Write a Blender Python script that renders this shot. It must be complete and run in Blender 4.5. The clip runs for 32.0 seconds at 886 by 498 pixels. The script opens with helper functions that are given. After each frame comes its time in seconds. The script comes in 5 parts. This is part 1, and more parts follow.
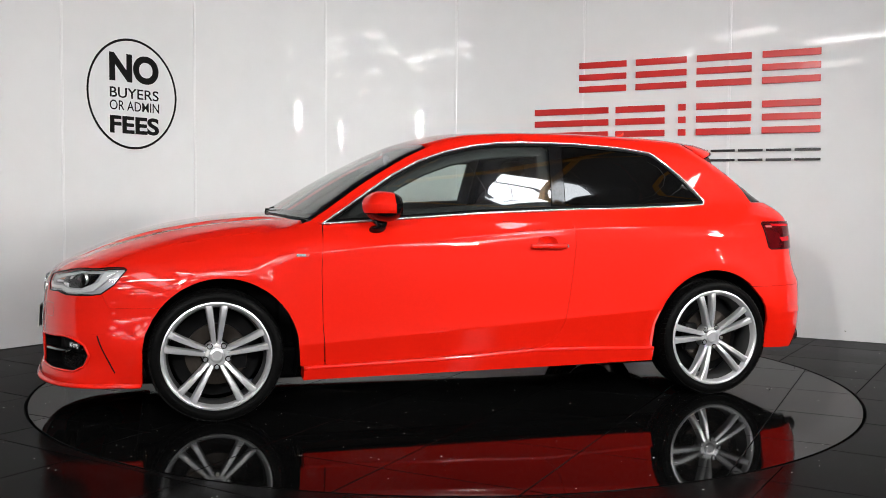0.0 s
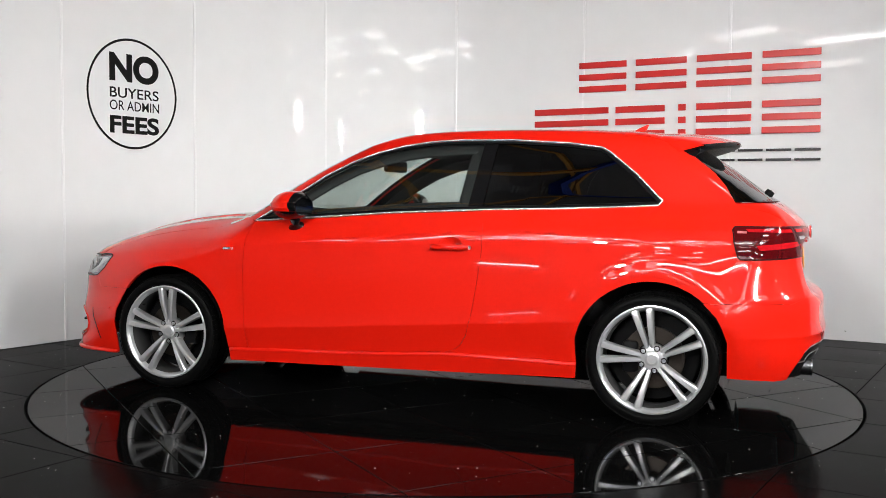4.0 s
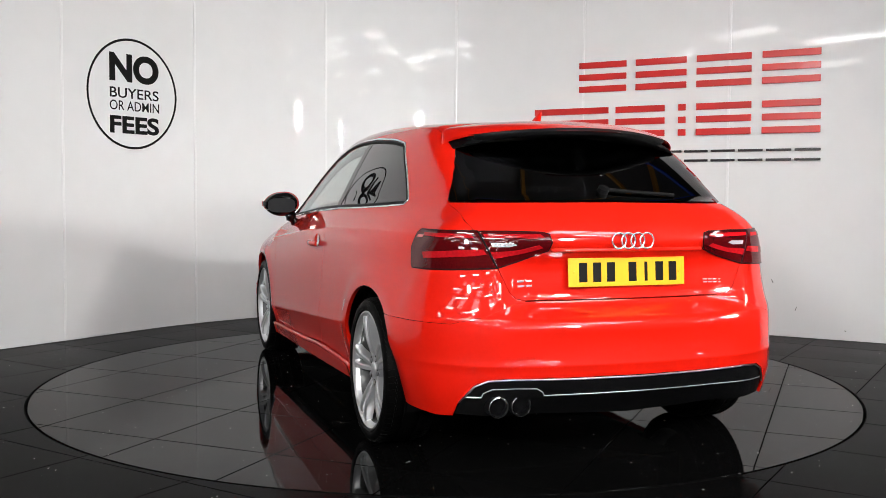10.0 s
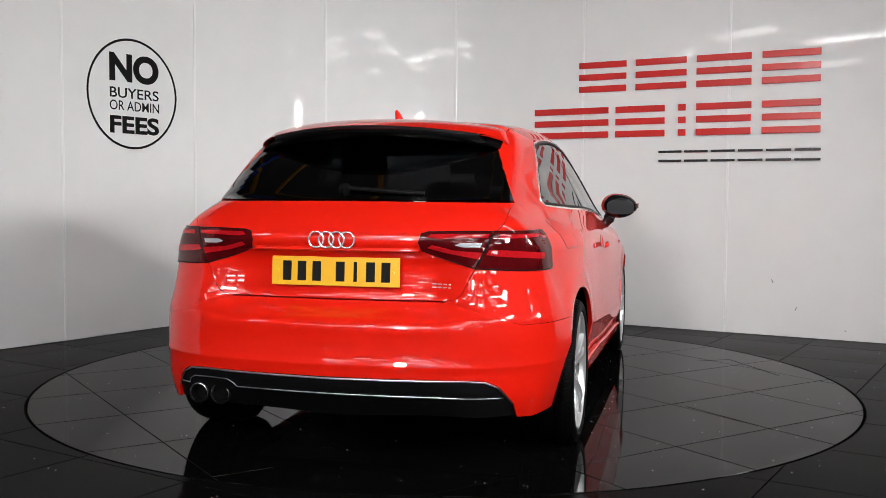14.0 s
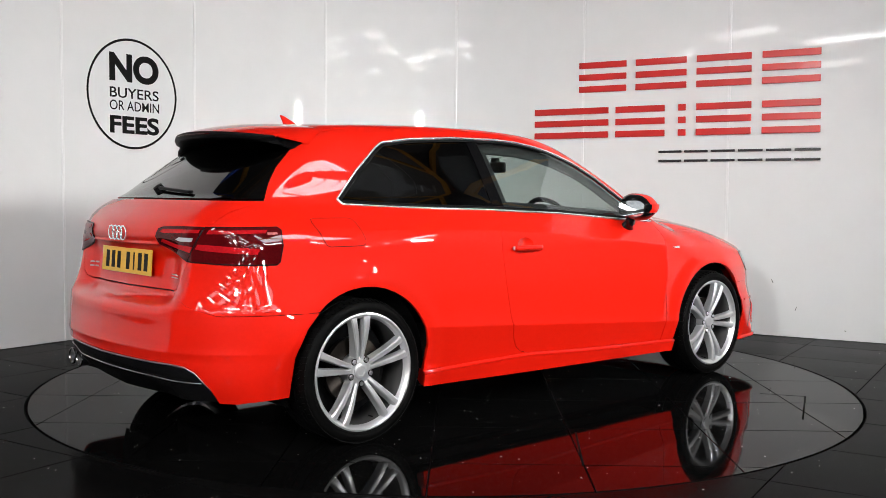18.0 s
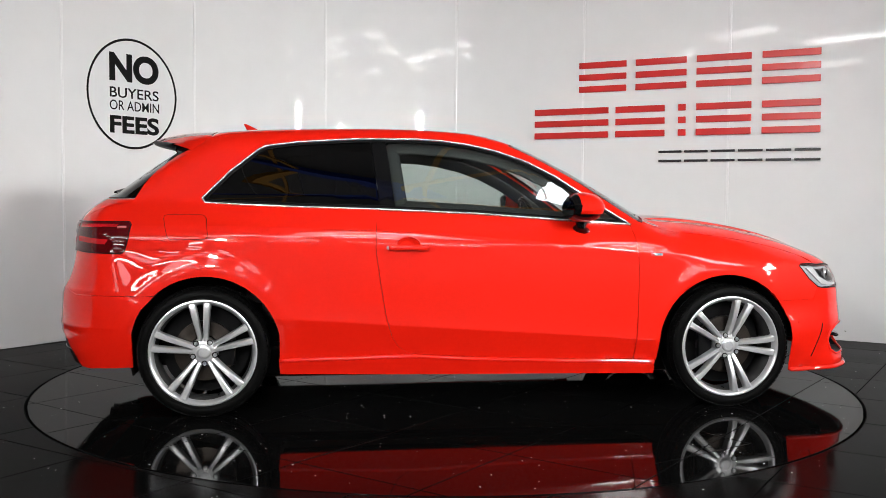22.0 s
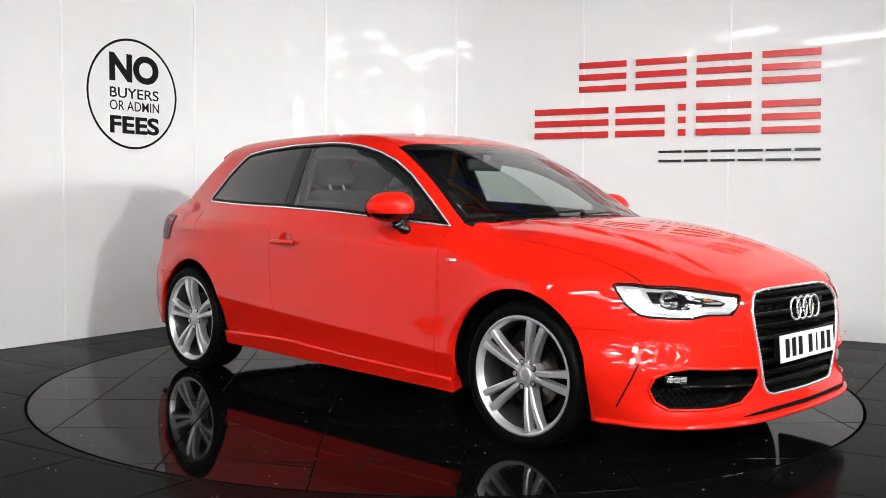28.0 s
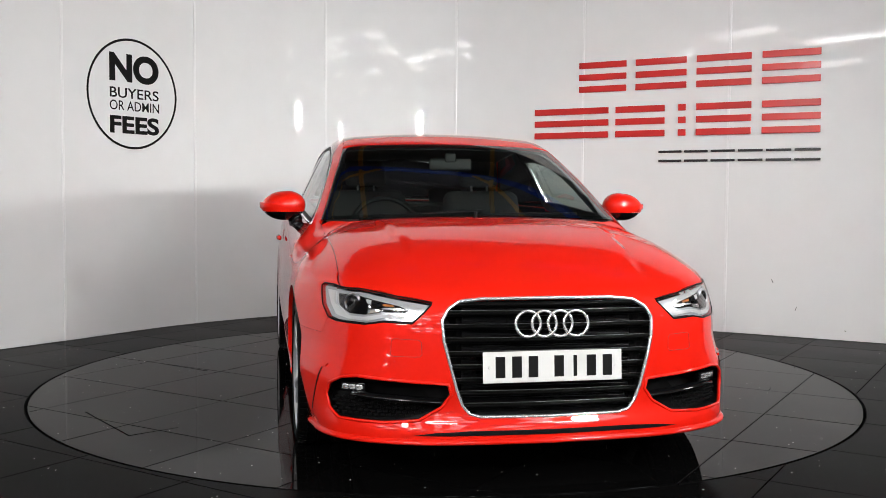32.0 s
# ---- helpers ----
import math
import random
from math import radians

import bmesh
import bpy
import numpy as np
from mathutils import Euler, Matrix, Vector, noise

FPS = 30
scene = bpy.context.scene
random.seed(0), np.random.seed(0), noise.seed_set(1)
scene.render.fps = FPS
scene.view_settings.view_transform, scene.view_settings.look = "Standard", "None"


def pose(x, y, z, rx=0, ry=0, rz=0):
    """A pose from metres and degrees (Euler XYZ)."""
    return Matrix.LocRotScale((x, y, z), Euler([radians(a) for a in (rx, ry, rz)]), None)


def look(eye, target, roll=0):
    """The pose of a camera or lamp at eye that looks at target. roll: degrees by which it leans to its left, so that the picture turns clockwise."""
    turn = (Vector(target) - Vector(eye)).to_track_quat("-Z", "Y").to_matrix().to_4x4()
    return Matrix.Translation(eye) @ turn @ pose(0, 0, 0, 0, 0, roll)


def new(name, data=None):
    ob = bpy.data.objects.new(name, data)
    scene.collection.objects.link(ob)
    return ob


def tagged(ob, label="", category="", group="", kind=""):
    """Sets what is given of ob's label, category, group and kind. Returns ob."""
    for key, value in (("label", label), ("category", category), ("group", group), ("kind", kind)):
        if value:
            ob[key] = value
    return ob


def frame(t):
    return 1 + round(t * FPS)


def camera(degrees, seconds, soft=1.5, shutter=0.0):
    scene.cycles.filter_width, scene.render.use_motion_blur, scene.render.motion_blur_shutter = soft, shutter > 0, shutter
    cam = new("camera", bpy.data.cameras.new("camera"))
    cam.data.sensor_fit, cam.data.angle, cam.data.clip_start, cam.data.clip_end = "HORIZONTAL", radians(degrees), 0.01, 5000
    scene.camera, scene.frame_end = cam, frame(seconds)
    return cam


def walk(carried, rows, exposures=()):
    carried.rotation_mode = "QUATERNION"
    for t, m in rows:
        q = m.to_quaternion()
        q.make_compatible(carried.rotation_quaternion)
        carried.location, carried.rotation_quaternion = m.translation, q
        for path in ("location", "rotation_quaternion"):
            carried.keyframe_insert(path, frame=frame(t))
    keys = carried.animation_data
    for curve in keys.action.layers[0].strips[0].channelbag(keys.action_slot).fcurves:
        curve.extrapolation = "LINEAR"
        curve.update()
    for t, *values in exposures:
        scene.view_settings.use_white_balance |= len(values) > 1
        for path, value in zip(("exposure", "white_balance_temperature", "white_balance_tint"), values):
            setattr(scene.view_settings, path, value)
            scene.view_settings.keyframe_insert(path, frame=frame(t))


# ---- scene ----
EYE = (0.0, -5.57, 1.05)
SIGHT = Vector((-0.00303, 0.99854, -0.05406))

cam = camera(49.42, 32.0, soft=0.8)
VIEW = look(EYE, Vector(EYE) + SIGHT, 0.36)
walk(cam, [(0.0, VIEW), (32.0, VIEW)], exposures=[(0.0, -0.10), (1.5, -0.10), (3.0, -0.02), (6.0, 0.18), (8.0, 0.18), (9.0, 0.08), (11.0, -0.07), (13.0, -0.28), (14.5, -0.26), (17.0, -0.04), (20.0, -0.02), (22.0, -0.07), (25.0, 0.08), (28.0, 0.22), (29.0, 0.18), (30.0, 0.00), (31.0, -0.08), (32.0, -0.10)])

# ---- light: a closed hall lit by its own ceiling fittings ----
world = bpy.data.worlds.new("hall_air")
world.use_nodes = True
world.node_tree.nodes["Background"].inputs["Color"].default_value = (0.05, 0.05, 0.055, 1)
world.node_tree.nodes["Background"].inputs["Strength"].default_value = 0.3
scene.world = world
scene.view_settings.exposure = 0.0

HALL_TOP = 5.4
# x, y, z, turn, tilt, length, watts of each ceiling fitting
FITTINGS = [
    (5.7, -2.1, 3.6, -33, 0, 1.9, 30), (8.8, -4.05, 3.6, -33, 0, 1.2, 50), (13.2, -7.0, 3.6, -33, 0, 1.2, 50),
    (3.2, -4.05, 3.6, -20, 0, 1.2, 40), (-1.6, -5.6, 3.6, -30, 0, 1.5, 50), (-4.6, -4.4, 3.6, 30, 0, 1.5, 12),
    (-4.2, -9.0, 4.3, 0, 0, 2.4, 55), (0.4, -9.4, 4.3, 0, 0, 2.4, 65), (5.0, -9.0, 4.3, 0, 0, 2.4, 50),
    (-5.4, -7.0, 4.3, 0, 0, 1.5, 0), (0.9, -7.2, 4.3, 0, 0, 1.5, 0), (4.4, -7.0, 4.3, 0, 0, 1.5, 0),
    (-2.6, -12.2, 4.3, 0, 0, 1.5, 0), (1.8, -12.6, 4.3, 0, 0, 1.5, 0), (6.4, -12.2, 4.3, 0, 0, 1.5, 0), (-7.0, -12.0, 4.3, 0, 0, 1.5, 0),
]
FITTINGS += [(x + (0.9 if y == -22.0 else 0.0), y, 4.3, 0, 0, 1.8, 0) for y in (-17.0, -22.0, -27.0) for x in (-7.5, -3.6, 0.3, 4.2, 8.1)]
# x, y, z, watts of each floodlight on a stand, all turned to the car
FLOODS = [(4.9, -2.1, 2.4, 36), (2.9, -5.1, 2.2, 38), (-1.88, -6.93, 2.47, 39)]
FLOOD_W, FLOOD_H = 0.34, 0.46


def ceiling_lamp(x, y, z, turn, tilt, length, watts):
    data = bpy.data.lights.new("tube_light", "AREA")
    data.shape, data.size, data.size_y = "RECTANGLE", length, 0.16
    data.energy, data.color = watts, (1.0, 0.995, 0.985)
    new("tube_light", data).matrix_world = pose(x, y, z, tilt, 0, turn) @ pose(0, 0, -0.08)
    if z < 4:
        # the bare tubes light the roof too
        rise = data.copy()
        rise.energy = 0.6 * watts
        new("tube_light", rise).matrix_world = pose(x, y, z + 0.08, 180, 0, turn)


def flood_pose(x, y, z):
    return look((x, y, z), (0.0, 0.6, 1.2))


def flood_lamp(x, y, z, watts):
    data = bpy.data.lights.new("flood_light", "AREA")
    data.shape, data.size, data.size_y = "RECTANGLE", FLOOD_W - 0.03, FLOOD_H - 0.03
    data.energy, data.color, data.spread = watts, (1.0, 0.99, 0.97), radians(74)
    new("flood_light", data).matrix_world = flood_pose(x, y, z) @ pose(0, 0, -0.04)


# the unmarked ones light by their tubes alone
for row in FITTINGS:
    if row[-1]:
        ceiling_lamp(*row)
for row in FLOODS:
    flood_lamp(*row)
# ---- materials ----


def material(name, color, rough=0.5, metal=0.0, coat=0.0, bump=0.0, scale=40.0, vary=0.0, coat_rough=0.03, spec=0.5):
    m = bpy.data.materials.new(name)
    m.use_nodes = True
    nt, b = m.node_tree, m.node_tree.nodes["Principled BSDF"]
    b.inputs["Base Color"].default_value = (*color, 1)
    b.inputs["Roughness"].default_value = rough
    b.inputs["Metallic"].default_value = metal
    b.inputs["Coat Weight"].default_value = coat
    b.inputs["Coat Roughness"].default_value = coat_rough
    b.inputs["Specular IOR Level"].default_value = spec
    if bump or vary:
        at = nt.nodes.new("ShaderNodeTexCoord")
        fine = nt.nodes.new("ShaderNodeTexNoise")
        fine.inputs["Scale"].default_value, fine.inputs["Detail"].default_value = scale, 6
        nt.links.new(at.outputs["Object"], fine.inputs["Vector"])
    if bump:
        relief = nt.nodes.new("ShaderNodeBump")
        relief.inputs["Strength"].default_value, relief.inputs["Distance"].default_value = bump, 0.003
        nt.links.new(fine.outputs["Fac"], relief.inputs["Height"])
        nt.links.new(relief.outputs["Normal"], b.inputs["Normal"])
    if vary:
        wide = nt.nodes.new("ShaderNodeTexNoise")
        wide.inputs["Scale"].default_value, wide.inputs["Detail"].default_value = scale / 14, 4
        nt.links.new(at.outputs["Object"], wide.inputs["Vector"])
        both = nt.nodes.new("ShaderNodeMath")
        both.operation = "ADD"
        nt.links.new(fine.outputs["Fac"], both.inputs[0])
        nt.links.new(wide.outputs["Fac"], both.inputs[1])
        ramp = nt.nodes.new("ShaderNodeMapRange")
        ramp.inputs["From Min"].default_value, ramp.inputs["From Max"].default_value = 0.6, 1.4
        ramp.inputs["To Min"].default_value, ramp.inputs["To Max"].default_value = 1 - vary, 1 + vary
        nt.links.new(both.outputs[0], ramp.inputs["Value"])
        tint = nt.nodes.new("ShaderNodeMix")
        tint.data_type, tint.blend_type = "RGBA", "MULTIPLY"
        tint.inputs["Factor"].default_value = 1
        tint.inputs["A"].default_value = (*color, 1)
        nt.links.new(ramp.outputs["Result"], tint.inputs["B"])
        nt.links.new(tint.outputs["Result"], b.inputs["Base Color"])
        gloss = nt.nodes.new("ShaderNodeMapRange")
        gloss.inputs["From Min"].default_value, gloss.inputs["From Max"].default_value = 0.3, 0.7
        gloss.inputs["To Min"].default_value, gloss.inputs["To Max"].default_value = rough * (1 - vary), rough * (1 + vary)
        nt.links.new(wide.outputs["Fac"], gloss.inputs["Value"])
        nt.links.new(gloss.outputs["Result"], b.inputs["Roughness"])
    return m


def thin_glass(name, tint, bare=0.08):
    """A thin pane: light passes straight on, tinted, and the sheen follows Fresnel."""
    m = bpy.data.materials.new(name)
    m.use_nodes = True
    nt = m.node_tree
    nt.nodes.remove(nt.nodes["Principled BSDF"])
    clear, sheen = nt.nodes.new("ShaderNodeBsdfTransparent"), nt.nodes.new("ShaderNodeBsdfGlossy")
    clear.inputs["Color"].default_value = (*tint, 1)
    sheen.inputs["Roughness"].default_value = 0.0
    facing, mix = nt.nodes.new("ShaderNodeLayerWeight"), nt.nodes.new("ShaderNodeMixShader")
    facing.inputs["Blend"].default_value = 0.5
    power, gain = nt.nodes.new("ShaderNodeMath"), nt.nodes.new("ShaderNodeMath")
    power.operation, gain.operation = "POWER", "MULTIPLY_ADD"
    power.inputs[1].default_value = 3.6
    gain.inputs[1].default_value, gain.inputs[2].default_value = 1 - bare, bare
    nt.links.new(facing.outputs["Facing"], power.inputs[0])
    nt.links.new(power.outputs[0], gain.inputs[0])
    nt.links.new(gain.outputs[0], mix.inputs[0])
    nt.links.new(clear.outputs[0], mix.inputs[1])
    nt.links.new(sheen.outputs[0], mix.inputs[2])
    nt.links.new(mix.outputs[0], nt.nodes["Material Output"].inputs[0])
    return m


def glowing(name, color, strength):
    m = bpy.data.materials.new(name)
    m.use_nodes = True
    b = m.node_tree.nodes["Principled BSDF"]
    b.inputs["Base Color"].default_value = (*color, 1)
    b.inputs["Emission Color"].default_value = (*color, 1)
    b.inputs["Emission Strength"].default_value = strength
    return m


PAINT = material("red_paint", (0.54, 0.0080, 0.0026), 0.5, 0.0, 1.0, 0, 900, 0.04, 0.012, 0.05)
TRIM = material("black_trim", (0.004, 0.004, 0.0043), 0.4, bump=0.15, scale=500, spec=0.06)
GLOSS = material("black_gloss", (0.003, 0.003, 0.0033), 0.06, spec=0.4)
RUBBER = material("tyre_rubber", (0.0022, 0.0022, 0.0022), 0.45, bump=0.3, scale=160, vary=0.25, spec=0.035)
CHROME = material("chrome", (0.88, 0.89, 0.90), 0.10, 0.75)
SATIN = material("satin_aluminium", (0.72, 0.73, 0.75), 0.28, 1.0)
ALLOY = material("alloy_silver", (0.62, 0.625, 0.64), 0.30, 0.78, 0.4)
STEEL = material("brake_steel", (0.045, 0.038, 0.033), 0.35, 1.0, 0, 0.2, 90, 0.25)
CABIN = material("cabin_plastic", (0.009, 0.009, 0.010), 0.6, bump=0.2, scale=400)
CLOTH = material("seat_cloth", (0.006, 0.006, 0.0065), 0.9, bump=0.4, scale=700, vary=0.15)
LINING = material("roof_lining", (0.05, 0.05, 0.05), 0.9)
CLEAR = thin_glass("clear_glass", (0.76, 0.83, 0.80), 0.14)
PRIVACY = thin_glass("privacy_glass", (0.014, 0.014, 0.016), 0.068)
LENS = thin_glass("lamp_lens", (0.95, 0.95, 0.95), 0.06)
RED_LENS = material("red_lens", (0.30, 0.005, 0.008), 0.3, 0, 0.9, 0, 120, 0.3, spec=0.0)
DARK_RED = material("dark_red_lens", (0.052, 0.0014, 0.0022), 0.3, 0, 0.9, 0, 120, 0.3, spec=0.0)
PINK = material("pale_red_lens", (0.34, 0.10, 0.10), 0.25, 0, 0.9, spec=0.0)
LAMP_WHITE = material("lamp_reflector", (0.44, 0.45, 0.47), 0.22, 0.4)
LAMP_DRL = material("lamp_light_guide", (0.40, 0.41, 0.42), 0.3)
BLACK = material("black_plastic", (0.0015, 0.0015, 0.0015), 0.3, spec=0.03)
BARREL_GREY = material("dark_wheel_barrel", (0.05, 0.05, 0.05), 0.4, 0.5)
DIM = material("dull_edge_metal", (0.10, 0.10, 0.105), 0.3, 1.0)
EXHAUST = material("polished_exhaust", (0.42, 0.42, 0.43), 0.22, 1.0)
# body red darkened to stand for the shade in panel gaps
SEAM_SHADE = material("shaded_red_seam", (0.10, 0.002, 0.001), 0.6)
BADGE = material("dull_badge_metal", (0.40, 0.39, 0.39), 0.40, 0.7)
AMBER = material("amber_lens", (0.30, 0.11, 0.03), 0.2)
PLATE_Y = material("yellow_plate", (0.64, 0.345, 0.010), 0.3, 0, 0.3, 0, 200, 0.03)
PLATE_W = material("white_plate", (0.53, 0.53, 0.52), 0.3, 0, 0.3, 0, 200, 0.03)
INK = material("black_ink", (0.004, 0.004, 0.004), 0.5, spec=0.1)
WALL = material("white_wall_panel", (0.66, 0.665, 0.67), 0.45, 0, 0.30, 0.004, 5, 0.03, 0.014, spec=0.06)
JOINT = material("white_joint_plastic", (0.70, 0.705, 0.71), 0.4, vary=0.05)
SIGN_RED = material("red_sign_acrylic", (0.50, 0.016, 0.014), 0.3, 0, 0.2, 0, 80, 0.05)
SIGN_BLACK = material("black_sign_acrylic", (0.012, 0.012, 0.013), 0.3)
TILE = material("slate_floor_tile", (0.0025, 0.0025, 0.0025), 0.15, 0, 0, 0.06, 14, 0.4, spec=0.0052)
DISC = material("turntable_tile", (0.002, 0.002, 0.002), 0.045, 0, 0, 0.015, 14, 0.2, spec=0.034)
GROUT = material("black_grout", (0.0035, 0.0035, 0.0035), 0.7, spec=0.02)
HALLWALL = material("hall_cladding", (0.15, 0.15, 0.155), 0.6, 0, 0, 0.1, 8, 0.15)
SKYLIGHT = glowing("skylight_sheet", (0.84, 0.88, 0.92), 5.0)
SKYLIGHT_NEAR = glowing("roof_window", (0.90, 0.95, 1.0), 14.0)
HALLROOF = material("hall_roof_sheet", (0.17, 0.17, 0.175), 0.6, 0, 0, 0.1, 8, 0.15)
OCHRE = material("ochre_steel", (0.72, 0.36, 0.07), 0.5, 0, 0, 0.1, 30, 0.2)
BLUE = material("blue_steel", (0.03, 0.09, 0.55), 0.5, 0, 0, 0.1, 30, 0.2)
TUBE = glowing("tube_glow", (1.0, 0.98, 0.95), 30)
TUBE_DIM = glowing("diffuser_glow", (1.0, 0.98, 0.95), 20)
FITTING = material("lamp_body", (0.7, 0.7, 0.7), 0.4)
MIRROR = material("mirror_silver", (0.45, 0.46, 0.47), 0.02, 1.0)
DUST = material("white_speck", (0.6, 0.6, 0.58), 0.8)
# ---- small builders ----


def mesh_of(name, verts, faces, mat, normals=None, smooth=True):
    me = bpy.data.meshes.new(name)
    me.from_pydata([tuple(map(float, v)) for v in verts], [], [tuple(map(int, f)) for f in faces])
    me.materials.append(mat)
    if smooth:
        me.polygons.foreach_set("use_smooth", [True] * len(me.polygons))
    if normals is not None:
        me.normals_split_custom_set_from_vertices([tuple(map(float, n)) for n in normals])
    me.update()
    return me


def put(name, me, parent=None, m=None, label=""):
    ob = new(name, me)
    if parent is not None:
        ob.parent = parent
    if m is not None:
        ob.matrix_basis = m
    return tagged(ob, label)


def part(name, bm, mat, parent=None, label="", m=None, smooth=False):
    me = bpy.data.meshes.new(name)
    bm.to_mesh(me)
    bm.free()
    me.materials.append(mat)
    if smooth:
        me.polygons.foreach_set("use_smooth", [True] * len(me.polygons))
        me.set_sharp_from_angle(angle=radians(38))
    return put(name, me, parent, m, label)


def box(sx, sy, sz, bevel=0.0, at=(0, 0, 0), bm=None, m=None, segments=2):
    own = bmesh.new()
    bmesh.ops.create_cube(own, size=1)
    bmesh.ops.scale(own, verts=own.verts, vec=(sx, sy, sz))
    if bevel:
        bmesh.ops.bevel(own, geom=own.edges[:], offset=bevel, segments=segments, profile=0.5, affect="EDGES")
    bmesh.ops.transform(own, matrix=(m or Matrix.Identity(4)) @ Matrix.Translation(at) if m is None else m @ Matrix.Translation(at), verts=own.verts)
    if bm is None:
        return own
    me = bpy.data.meshes.new("tmp")
    own.to_mesh(me)
    bm.from_mesh(me)
    own.free()
    bpy.data.meshes.remove(me)
    return bm


def lathe(profile, segments=48, axis="Y", closed=False):
    """Turns a profile of (along axis, radius) round an axis."""
    verts, faces, n = [], [], len(profile)
    for i in range(segments):
        a = 2 * math.pi * i / segments
        for s, r in profile:
            c, d = r * math.cos(a), r * math.sin(a)
            verts.append((c, s, d) if axis == "Y" else (c, d, s) if axis == "Z" else (s, c, d))
    for i in range(segments):
        j = (i + 1) % segments
        for k in range(n if closed else n - 1):
            l = (k + 1) % n
            faces.append((i * n + k, i * n + l, j * n + l, j * n + k))
    bm = bmesh.new()
    vs = [bm.verts.new(v) for v in verts]
    for f in faces:
        bm.faces.new([vs[i] for i in f])
    bmesh.ops.recalc_face_normals(bm, faces=bm.faces[:])
    return bm


def sweep(path, width, height, mat_normals, closed=False, sides=8):
    """A strip of elliptic section along a path; mat_normals gives the way up at each point."""
    path, up = np.array(path, float), np.array(mat_normals, float)
    n = len(path)
    if closed:
        tan = np.roll(path, -1, 0) - np.roll(path, 1, 0)
    else:
        tan = np.gradient(path, axis=0)
    tan /= np.linalg.norm(tan, axis=1)[:, None]
    side = np.cross(tan, up)
    side /= np.linalg.norm(side, axis=1)[:, None]
    up = np.cross(side, tan)
    ring = [(math.cos(2 * math.pi * k / sides), math.sin(2 * math.pi * k / sides)) for k in range(sides)]
    verts = [path[i] + side[i] * (c * width / 2) + up[i] * (s * height / 2) for i in range(n) for c, s in ring]
    faces = []
    for i in range(n if closed else n - 1):
        j = (i + 1) % n
        for k in range(sides):
            l = (k + 1) % sides
            faces.append((i * sides + k, i * sides + l, j * sides + l, j * sides + k))
    if not closed:
        faces += [tuple(range(sides))[::-1], tuple((n - 1) * sides + k for k in range(sides))]
    return verts, faces


# ---- the hall, its curved wall and its floor ----
ground = tagged(new("ground", None), "dark slate tiled showroom floor", "floor", kind="structure")
FLOOR_IN, FLOOR_OUT, DISC_R = 2.25, 26.0, 2.239


def ring_sheet(r0, r1, z, n=160):
    bm = bmesh.new()
    a = [2 * math.pi * i / n for i in range(n)]
    inner = [bm.verts.new((r0 * math.cos(q), r0 * math.sin(q), z)) for q in a]
    outer = [bm.verts.new((r1 * math.cos(q), r1 * math.sin(q), z)) for q in a]
    for i in range(n):
        j = (i + 1) % n
        bm.faces.new((inner[i], outer[i], outer[j], inner[j]))
    return bm


def clip_circle(poly, radius, inside, n=96):
    """A convex tile outline cut by a circle (keeps the inner or the outer side), as a list of points."""
    pts = []
    for i in range(len(poly)):
        a, b = Vector(poly[i]), Vector(poly[(i + 1) % len(poly)])
        for k in range(24):
            pts.append(a.lerp(b, k / 24))
    keep = [(p.length <= radius) == inside for p in pts]
    if all(keep):
        return [Vector(p) for p in poly]
    if not any(keep):
        return []
    m = len(pts)
    start = next((i for i in range(m) if keep[i] and not keep[i - 1]), None)
    run = []
    for k in range(m):
        i = (start + k) % m
        if not keep[i]:
            break
        run.append(pts[i])
    if len(run) < 3:
        return []

    def cross(p, q):
        lo, hi = p, q
        for _ in range(20):
            mid = (lo + hi) / 2
            if (mid.length <= radius) == inside:
                lo = mid
            else:
                hi = mid
        return lo
    run.insert(0, cross(pts[start], pts[start - 1]))
    run.append(cross(pts[(start + len(run) - 2) % m], pts[(start + len(run) - 1) % m]))
    a0, a1 = math.atan2(run[-1].y, run[-1].x), math.atan2(run[0].y, run[0].x)
    d = (a1 - a0 + math.pi) % (2 * math.pi) - math.pi
    arc = [Vector((radius * math.cos(a0 + d * k / 14), radius * math.sin(a0 + d * k / 14))) for k in range(1, 14)]
    return run + arc


def tile_mesh(name, outline, mat, z0, z1, edge=0.0015):
    """One tile: a flat top with a small worn edge and its sides."""
    c = sum(outline, Vector((0, 0))) / len(outline)
    top = [p + (c - p).normalized() * edge for p in outline]
    n = len(outline)
    verts = [(*p, z1) for p in top] + [(*p, z1 - edge) for p in outline] + [(*p, z0) for p in outline]
    faces = [tuple(range(n))]
    for i in range(n):
        j = (i + 1) % n
        faces += [(i + n, j + n, j, i), (i + 2 * n, j + 2 * n, j + n, i + n)]
    me = mesh_of(name, verts, faces, mat, smooth=False)
    return me


def lay_tiles(parent, mat, angle, pitch, off_u, off_v, reach, radius, inside, z0, z1, gap, limit=None):
    ca, sa = math.cos(radians(angle)), math.sin(radians(angle))
    count = int(reach / pitch) + 1
    for i in range(-count, count):
        for j in range(-count, count):
            corner = [(off_u + (i + a) * pitch + (gap if a == 0 else -gap), off_v + (j + b) * pitch + (gap if b == 0 else -gap)) for a, b in ((0, 0), (1, 0), (1, 1), (0, 1))]
            pts = [Vector((u * ca - v * sa, u * sa + v * ca)) for u, v in corner]
            mid = sum(pts, Vector((0, 0))) / 4
            if mid.length > reach or (limit and not limit(mid)):
                continue
            cut = clip_circle(pts, radius, inside)
            if len(cut) < 3:
                continue
            put("tile", tile_mesh("tile", [p - mid for p in cut], mat, z0, z1), parent, Matrix.Translation((mid.x, mid.y, 0)) @ pose(0, 0, 0, random.uniform(-0.05, 0.05), random.uniform(-0.05, 0.05), 0))


